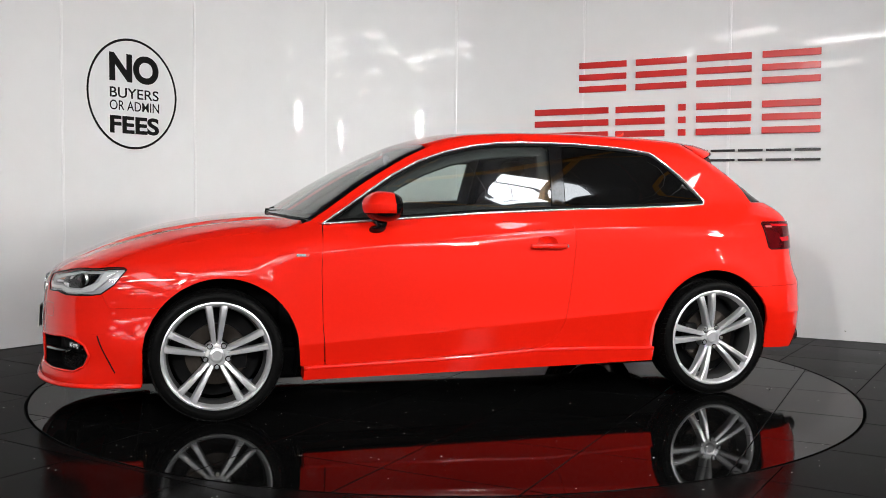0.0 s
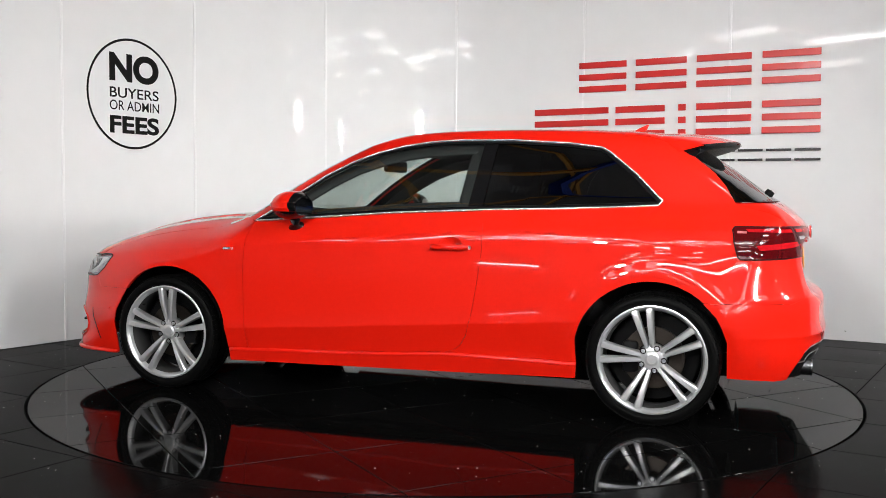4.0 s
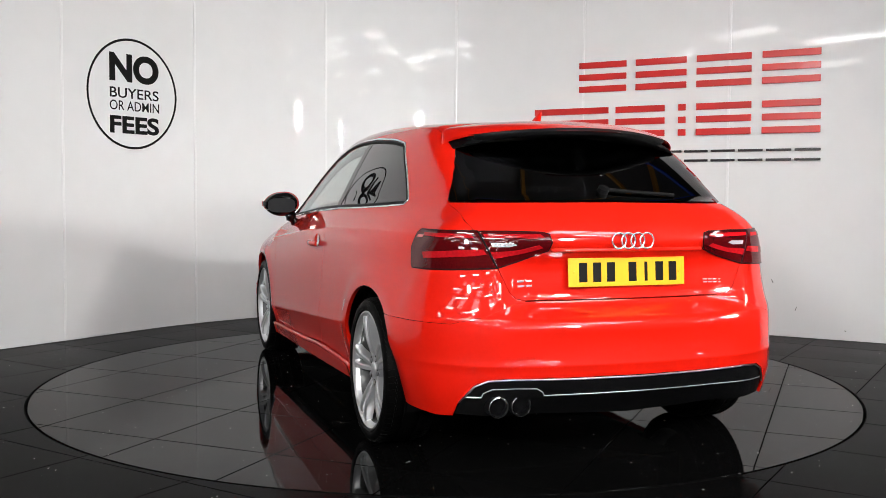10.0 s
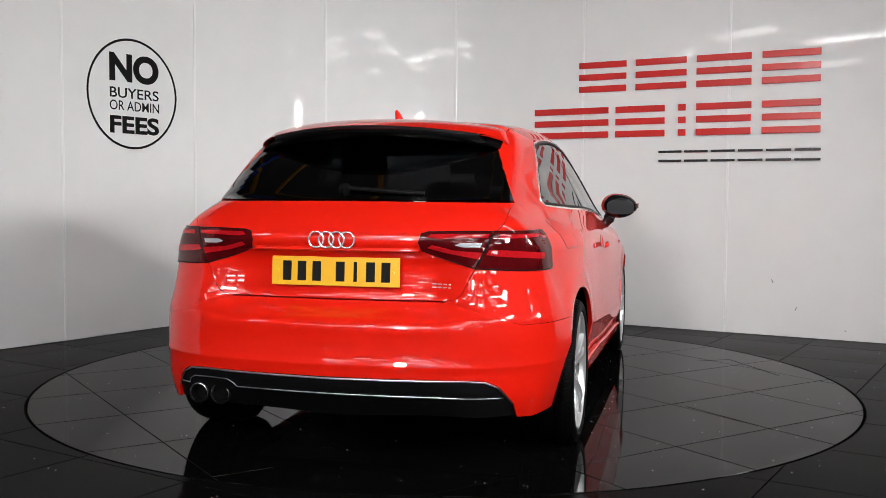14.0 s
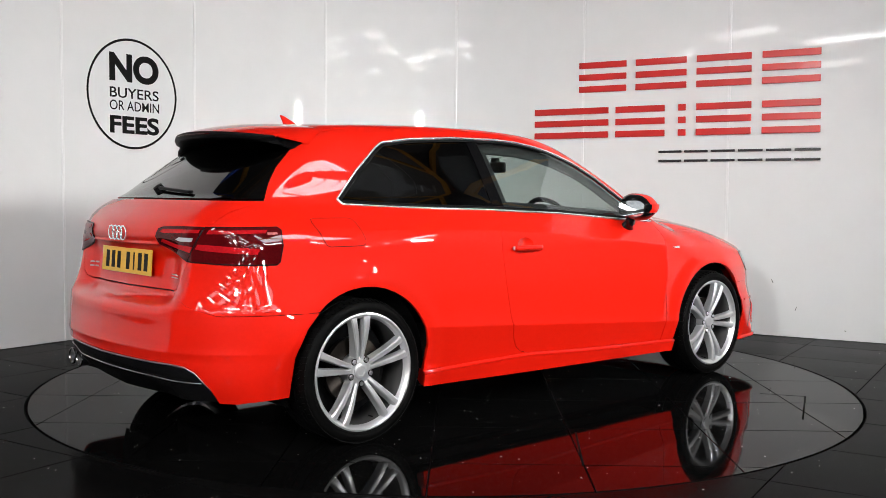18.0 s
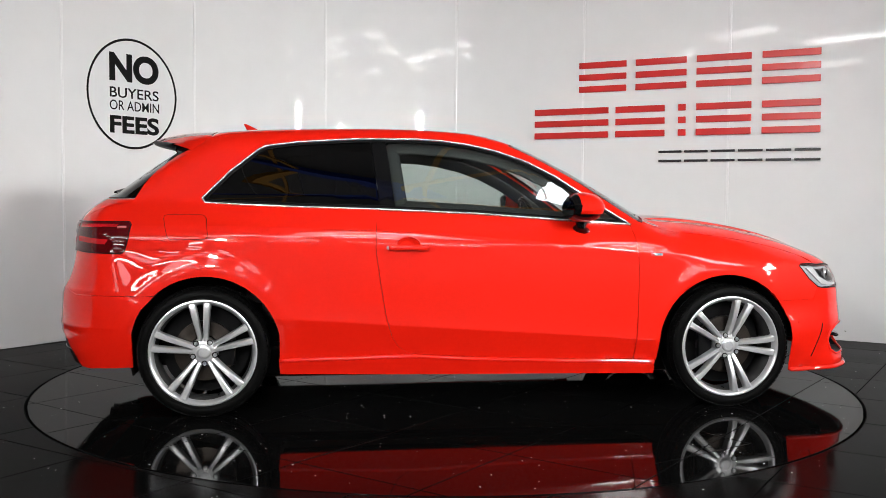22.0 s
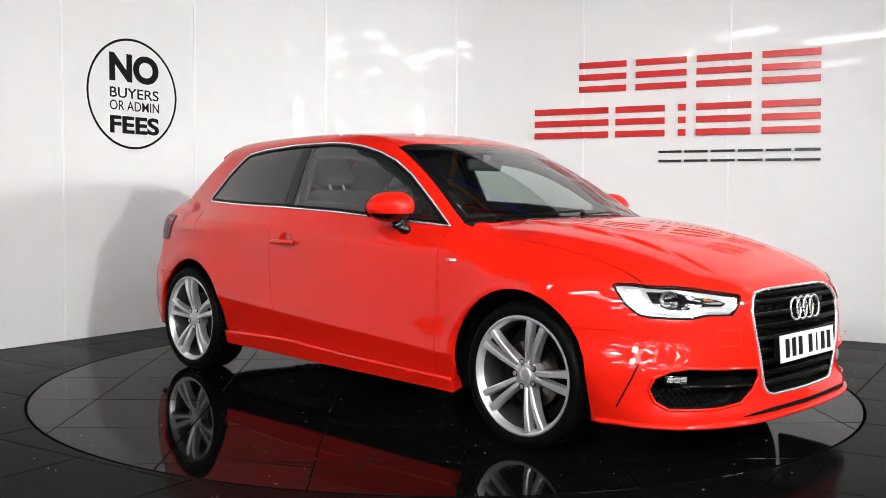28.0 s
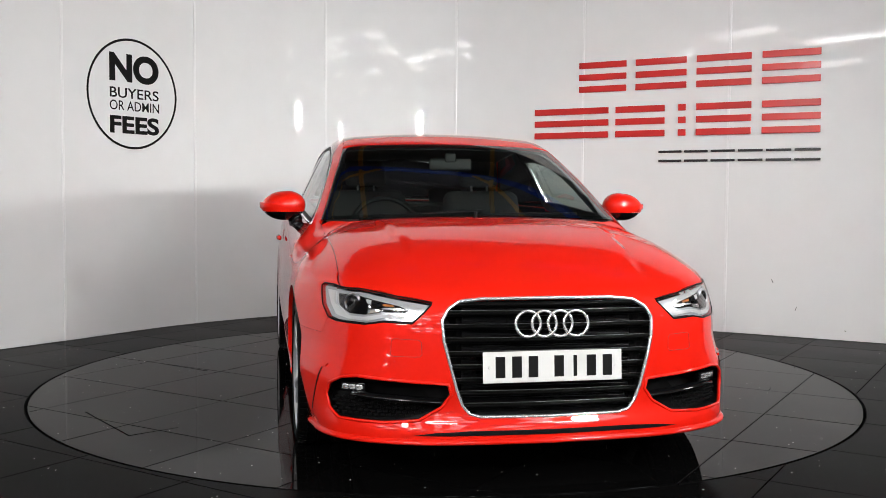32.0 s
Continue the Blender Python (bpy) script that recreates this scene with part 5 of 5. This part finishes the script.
def mirror(s):
    bm = bmesh.new()
    bmesh.ops.create_uvsphere(bm, u_segments=36, v_segments=22, radius=1)
    for v in bm.verts:
        x, y, z = v.co
        sq = lambda q, e: math.copysign(abs(q) ** e, q)
        v.co = (sq(x, 0.88) * (0.105 if x > 0 else 0.10) - 0.015 * y, sq(y, 0.84) * 0.112, sq(z, 0.98) * (0.074 if z > 0 else 0.078) - (0.026 * max(y + 0.35, 0) ** 1.5 if z > 0 else 0) + 0.012 * max(y, 0))
        if v.co.x < -0.078:
            v.co.x = -0.078
    low = bm.copy()
    rim = bm.copy()
    bmesh.ops.bisect_plane(bm, geom=bm.verts[:] + bm.edges[:] + bm.faces[:], plane_co=(0, 0, -0.034), plane_no=(0, 0, -1), clear_outer=True)
    bmesh.ops.bisect_plane(low, geom=low.verts[:] + low.edges[:] + low.faces[:], plane_co=(0, 0, -0.037), plane_no=(0, 0, 1), clear_outer=True)
    bmesh.ops.scale(low, vec=(0.96, 0.97, 1), verts=low.verts)
    bmesh.ops.bisect_plane(bm, geom=bm.verts[:] + bm.edges[:] + bm.faces[:], plane_co=(-0.046, 0, 0), plane_no=(-1, 0, 0.05), clear_outer=True)
    bmesh.ops.bisect_plane(rim, geom=rim.verts[:] + rim.edges[:] + rim.faces[:], plane_co=(-0.0465, 0, 0), plane_no=(1, 0, -0.05), clear_outer=True)
    bmesh.ops.bisect_plane(rim, geom=rim.verts[:] + rim.edges[:] + rim.faces[:], plane_co=(0, 0, -0.034), plane_no=(0, 0, -1), clear_outer=True)
    if s < 0:
        for b in (bm, low, rim):
            bmesh.ops.scale(b, vec=(1, -1, 1), verts=b.verts)
            bmesh.ops.reverse_faces(b, faces=b.faces[:])
    m = pose(0.520, s * 0.905, 1.006, 0, 0, s * -6)
    cap = part("mirror", bm, PAINT, car, "red door mirror with a black base", m, True)
    part("mirror_rim", rim, GLOSS, cap, "black rim round the mirror glass", None, True)
    part("mirror_base", low, GLOSS, cap, "black mirror underside", None, True)
    glass = bmesh.new()
    n = 28
    ring = [glass.verts.new((-0.0795, s * 0.080 * math.copysign(abs(math.cos(a)) ** 0.6, math.cos(a)), 0.042 * math.copysign(abs(math.sin(a)) ** 0.6, math.sin(a)) - 0.012)) for a in np.linspace(0, 2 * math.pi, n, endpoint=False)]
    glass.faces.new(ring)
    part("mirror_glass", glass, MIRROR, cap, "mirror glass")
    path = [(0.015, -s * 0.05, -0.050), (0.020, -s * 0.065, -0.085), (0.024, -s * 0.085, -0.112), (0.026, -s * 0.118, -0.128)]
    v, f = sweep(path, 0.088, 0.052, [(0, s * 0.6, 0.8)] * 4, sides=12)
    put("mirror_arm", mesh_of("mirror_arm", v, f, GLOSS), cap)


for s in (1, -1):
    mirror(s)
    xs = np.linspace(-0.425, -0.235, 14)
    base_line = on_body("S", np.stack([xs, np.full_like(xs, 0.806)], 1))
    out = 0.034 * np.sin(np.linspace(0.12, 1, 14) * math.pi * 0.94) ** 0.35
    path = (base_line + np.stack([0 * out, out, 0 * out], 1)) * [1, s, 1]
    v, f = sweep(path, 0.026, 0.016, [(0, s, 0)] * 14, sides=12)
    handle = put("door_handle", mesh_of("door_handle", v, f, PAINT), car, None, "red pull handle over a shallow cup")
    cup = [(-0.33 + 0.055 * math.cos(a), 0.822 + 0.034 * math.sin(a)) for a in np.linspace(0, 2 * math.pi, 24, endpoint=False)]
    vv, ff, nn = skin("S", cup, gap=0.02, shrink=0, lift=0.0015, flange=0.002)
    part_cup = put("handle_cup", mesh_of("handle_cup", vv * [1, s, 1], ff if s > 0 else [q[::-1] for q in ff], PAINT, (nn + (np.array([-0.33, 0, 0.815]) - vv) * [24, 0, 24]) * [1, s, 1]), handle)
    lock = base_line[0] * [1, s, 1] + np.array([-0.004, s * 0.020, 0])
    part("door_lock", lathe([(0, 0.010), (0.004, 0.009), (0.004, 0.0001)], 16, "Y"), SATIN, handle, m=pose(*lock, 0, 0, 0 if s > 0 else 180))
    spot = on_body("S", np.array([[0.905, 0.772]]))[0] * [1, s, 1]
    wing_badge = part("wing_badge", box(0.060, 0.004, 0.013, 0.0015), CHROME, car, "small chrome wing badge with a red end", pose(spot[0], spot[1] + s * 0.002, spot[2]))
    part("badge_end", box(0.014, 0.005, 0.010, 0.001, (-0.02, s * 0.001, 0)), SIGN_RED, wing_badge)

flap = [(-1.470, 0.862), (-1.462, 0.846), (-1.446, 0.840), (-1.300, 0.842), (-1.284, 0.847), (-1.278, 0.860), (-1.290, 0.938), (-1.300, 0.952), (-1.316, 0.957), (-1.474, 0.957), (-1.490, 0.952), (-1.492, 0.938)]
v, f, n = skin("S", flap, gap=0.025, shrink=0.0, lift=0.0012, flange=0.003)
put("fuel_flap", mesh_of("fuel_flap", v * [1, -1, 1], [q[::-1] for q in f], PAINT, n * [1, -1, 1]), car, None, "red fuel filler flap")
uv = fine(flap, 0.02)
p = on_body("S", uv)
g = gradient(p)
v, f = sweep((p + g * 0.0008) * [1, -1, 1], 0.0035, 0.0016, g * [1, -1, 1], True)
put("flap_gap", mesh_of("flap_gap", v, f, TRIM), car, None, "dark gap round the fuel flap")

# wipers and scuttle
scuttle = [(1.03 - 0.32 * y * y, y) for y in np.linspace(-0.62, 0.62, 25)]
v, f = sweep([(x - 0.025, y, 0.944 - 0.06 * y * y) for x, y in scuttle], 0.07, 0.02, [(0.3, 0, 1)] * 25)
put("scuttle", mesh_of("scuttle", v, f, TRIM), car, None, "black scuttle panel below the windscreen")
for y0, y1 in ((-0.55, 0.02), (-0.02, 0.52)):
    t = np.linspace(0, 1, 12)
    yy = y0 + (y1 - y0) * t
    path = np.stack([0.985 - 0.32 * yy ** 2 - 0.03 * t, yy, 0.962 - 0.05 * yy ** 2 + 0.022 * t], 1)
    v, f = sweep(path, 0.018, 0.016, [(0.5, 0, 1)] * 12)
    arm = put("wiper", mesh_of("wiper", v, f, TRIM), car, None, "black windscreen wiper")
    part("wiper_pivot", lathe([(-0.02, 0.014), (0.018, 0.012), (0.02, 0.0001)], 14, "Z"), TRIM, arm, m=pose(*path[0]), smooth=True)
t = np.linspace(0, 1, 14)
wp = on_body("R", around("R", [(0.02 - 0.33 * q, 1.075 - 0.022 * q) for q in t]))
wn = gradient(wp)
v, f = sweep(wp + wn * 0.012, 0.016, 0.014, wn)
arm = put("rear_wiper", mesh_of("rear_wiper", v, f, TRIM), car, None, "black rear window wiper")
part("wiper_pivot", lathe([(-0.012, 0.026), (0.020, 0.022), (0.024, 0.0001)], 18, "Z"), TRIM, arm, m=Matrix.Translation(wp[0]) @ Vector(wn[0]).to_track_quat("Z", "Y").to_matrix().to_4x4(), smooth=True)

# ---- cabin ----
pair("side_lining", CABIN, car, "S", quarter, "dark cabin side lining", gap=0.06, shrink=0.0, lift=-0.019, flange=0)
pair("door_lining", CABIN, car, "S", [(x, z - 0.004) for x, z in DLO_LOW[3:]][::-1] + DOOR_BACK[1:] + DOOR_FOOT + DOOR_FRONT[:-1], "dark door lining", gap=0.08, shrink=0.004, lift=-0.05, flange=0.04)
panel("headlining", LINING, car, "T", roof, "grey headlining", gap=0.08, shrink=0.0, lift=-0.03, flange=0)
panel("gate_lining", CABIN, car, "R", mirrored(gate), "dark tailgate lining", gap=0.06, shrink=0.004, lift=-0.04, flange=0)
dash = bmesh.new()
rows_ = []
for y in np.linspace(-0.70, 0.70, 15):
    hump = 0.03 * math.exp(-((y + 0.37) / 0.17) ** 2)
    rows_.append([dash.verts.new((x - 0.30 * y * y * (x > 0.6), y, z + hump * (0.4 < x < 0.75))) for x, z in ((1.02, 0.90), (0.85, 0.93), (0.66, 0.935), (0.56, 0.925), (0.50, 0.88), (0.50, 0.78), (0.58, 0.66), (0.66, 0.50))])
for a, b in zip(rows_, rows_[1:]):
    for k in range(7):
        dash.faces.new((a[k], a[k + 1], b[k + 1], b[k]))
part("dashboard", dash, CABIN, car, "black moulded dashboard", smooth=True)


def seat(y):
    s = part("front_seat", box(0.50, 0.48, 0.16, 0.06, (0, 0, 0), segments=4), CLOTH, car, "dark cloth bucket seat", pose(-0.02, y, 0.50, 0, -6, 0), True)
    part("seat_back", box(0.15, 0.48, 0.62, 0.06, (0, 0, 0.31), segments=4), CLOTH, s, "", pose(-0.22, 0, 0.04, 0, -20, 0), True)
    part("headrest", box(0.09, 0.25, 0.17, 0.04, (0, 0, 0), segments=4), CLOTH, s, "", pose(-0.470, 0, 0.745, 0, -14, 0), True)
    for d in (-0.05, 0.05):
        part("headrest_post", box(0.012, 0.012, 0.12, 0.003), SATIN, s, "", pose(-0.440, d, 0.655, 0, -18, 0))


seat(0.36)
seat(-0.36)
part("parcel_shelf", box(0.52, 1.08, 0.03, 0.01, (-1.46, 0, 1.0)), CABIN, car, "black parcel shelf")
bench = part("rear_bench", box(0.45, 1.14, 0.16, 0.05, segments=4), CLOTH, car, "dark cloth rear bench", pose(-0.82, 0, 0.50, 0, -6, 0), True)
part("bench_back", box(0.13, 1.14, 0.52, 0.05, (0, 0, 0.26), segments=4), CLOTH, bench, "", pose(-0.20, 0, 0.04, 0, -22, 0), True)
for y in (-0.3, 0.3):
    part("headrest", box(0.08, 0.24, 0.13, 0.035, segments=4), CLOTH, bench, "", pose(-0.42, y, 0.60, 0, -16, 0), True)
v, f = sweep([(0, 0.18 * math.cos(a), 0.18 * math.sin(a)) for a in np.linspace(0, 2 * math.pi, 40, endpoint=False)], 0.030, 0.026, [(1, 0, 0)] * 40, True)
wheel_m = pose(0.40, -0.365, 0.875, 0, 24, 180)
steer = put("steering_wheel", mesh_of("steering_wheel", v, f, GLOSS), car, wheel_m, "black leather steering wheel")
part("steering_boss", box(0.05, 0.13, 0.11, 0.02), CABIN, steer, "", pose(-0.01, 0, -0.01), True)
for a in (0, 180, 270):
    part("steering_spoke", box(0.015, 0.13, 0.035, 0.006, (0, 0.10, 0)), SATIN, steer, "", pose(-0.005, 0, 0, a, 0, 0), True)
mir = part("interior_mirror", box(0.035, 0.23, 0.065, 0.014, segments=3), CABIN, car, "black interior mirror", pose(0.30, 0.0, 1.225, 0, 0, -10), True)
part("mirror_mount", box(0.035, 0.06, 0.05, 0.012, (0.012, 0, 0.035), segments=3), CABIN, mir, "", None, True)

# ---- wall signs ----


def wall_point(s):
    """Point, facing and way along the wall at s metres from its west end."""
    for a, b in zip(CURVE, CURVE[1:]):
        d = (b - a).length
        if s <= d:
            t = (b - a).normalized()
            return a + t * s, Vector((t.y, -t.x)), t
        s -= d
    return CURVE[-1], Vector((0, -1)), Vector((1, 0))


def on_wall(s, z, out=0.0):
    """A pose on the wall: x along it, y up, z out of it."""
    p, n, t = wall_point(s)
    m = Matrix(((t.x, 0, n.x, p.x + n.x * out), (t.y, 0, n.y, p.y + n.y * out), (0, 1, 0, z), (0, 0, 0, 1)))
    return m


NOTICE_S, NOTICE_Z = 5.418, 1.814
roundel = tagged(new("wall_notice"), "round black-lettered notice painted on the white wall", "sign")


def bend(me, s0, z0):
    """Lays a flat mesh (x along the wall, y up, z out) on the curved wall."""
    for v in me.vertices:
        p, n, t = wall_point(s0 + v.co.x)
        q = p + n * (v.co.z + 0.0015)
        v.co = (q.x, q.y, z0 + v.co.y)
    return me


v, f = sweep([(0.408 * math.cos(a), 0.408 * math.sin(a), 0.0012) for a in np.linspace(0, 2 * math.pi, 96, endpoint=False)], 0.018, 0.002, [(0, 0, 1)] * 96, True)
put("ring", bend(mesh_of("ring", v, f, INK), NOTICE_S, NOTICE_Z), roundel)


def lettering(text, x0, x1, y0, y1, weight, parent):
    """Words in the built-in font, fitted to a box, as a thin mesh."""
    data = bpy.data.curves.new("words", "FONT")
    data.body, data.extrude, data.offset = text, 0.0006, weight
    ob = new("words", data)
    bpy.context.view_layer.update()
    me = bpy.data.meshes.new_from_object(ob.evaluated_get(bpy.context.evaluated_depsgraph_get()))
    bpy.data.objects.remove(ob)
    co = np.array([v.co[:] for v in me.vertices])
    lo, hi = co.min(0), co.max(0)
    sx, sy = (x1 - x0) / (hi[0] - lo[0]), (y1 - y0) / (hi[1] - lo[1])
    for v in me.vertices:
        v.co = (x0 + (v.co.x - lo[0]) * sx, y0 + (v.co.y - lo[1]) * sy, 0.001 + v.co.z)
    me.materials.clear()
    me.materials.append(INK)
    put("word", bend(me, NOTICE_S, NOTICE_Z), parent)


lettering("NO", -0.213, 0.248, 0.085, 0.300, 0.045, roundel)
lettering("BUYERS", -0.211, 0.246, -0.035, 0.043, 0.010, roundel)
lettering("OR ADMIN", -0.212, 0.250, -0.128, -0.055, 0.003, roundel)
lettering("FEES", -0.213, 0.248, -0.302, -0.168, 0.035, roundel)

sign = tagged(new("wall_sign"), "raised red and black company sign of plain bars", "sign")
for cells, z0, z1, mat, name, rows3 in (
        ([(9.55, 9.955), (10.035, 10.45), (10.53, 10.95), (11.03, 11.45)], 1.925, 2.172, SIGN_RED, "red_bar", 3),
        ([(9.15, 9.81), (9.87, 10.28), (10.39, 10.45), (10.533, 10.955), (11.035, 11.457)], 1.548, 1.798, SIGN_RED, "red_bar", 3),
        ([(10.236 + 0.2085 * i, 10.236 + 0.2085 * i + 0.185) for i in range(6)], 1.340, 1.432, SIGN_BLACK, "black_bar", 2)):
    h = (z1 - z0)
    for a, b in cells:
        for k in range(rows3):
            thick = h * (0.205 if rows3 == 3 else 0.20)
            z = z0 + thick / 2 + (h - thick) * k / (rows3 - 1)
            part(name, box(b - a, thick, 0.018, 0.002, (0, 0, 0.011)), mat, sign, "", on_wall((a + b) / 2, z))

# ---- dust specks on the floor and the turntable ----


def specks(parent, count, place):
    verts, faces = [], []
    for _ in range(count):
        x, y = place()
        r, k, a0 = 0.0012 + 0.0030 * random.random() ** 3, len(verts), random.uniform(0, 6)
        for i in range(6):
            q = r * random.uniform(0.6, 1.2)
            verts.append((x + q * math.cos(a0 + i * 1.047), y + q * math.sin(a0 + i * 1.047), 0.0006))
        verts.append((x, y, 0.0006 + r * 0.5))
        faces += [(k + i, k + (i + 1) % 6, k + 6) for i in range(6)]
    ob = put("dust", mesh_of("dust", verts, faces, DUST), parent)
    ob["kind"] = "stuff"


def on_disc():
    r, a = 2.2 * math.sqrt(random.random()), random.uniform(0, 2 * math.pi)
    return r * math.cos(a), r * math.sin(a)


def off_disc():
    while True:
        x, y = random.uniform(-3.2, 3.2), random.uniform(-3.2, 1.2)
        if math.hypot(x, y) > 2.3:
            return x, y


specks(turntable, 640, on_disc)
specks(ground, 420, off_disc)
# ---- the turntable's own tiles ----
for x0, y0, x1, y1 in ((0.598, -1.898, 1.115, -1.636), (1.115, -1.636, 0.997, -1.438), (-0.82, -1.743, -0.43, -1.367)):
    v, f = sweep([(x0, y0, 0.0), (x1, y1, 0.0)], 0.009, 0.0016, [(0, 0, 1)] * 2)
    put("cut_joint", mesh_of("cut_joint", v, f, GROUT), turntable, None, "dark cut in the tiles")
part("deck", lathe([(-0.03, 0.001), (-0.03, DISC_R), (-0.008, DISC_R), (-0.008, 0.001)], 160, "Z"), GROUT, turntable)
lay_tiles(turntable, DISC, 47.4, 0.605, -0.01, 0.025, 3.2, DISC_R, True, -0.02, 0.0, 0.0022)
shift_parts(hatchback)


def motions():
    turn = [(t, pose(0, 0, 0, 0, 0, 195.966 - 8.57544 * t)) for t in np.arange(0, 32.01, 2.0)]
    walk(hatchback, turn)
    walk(turntable, turn)


motions()
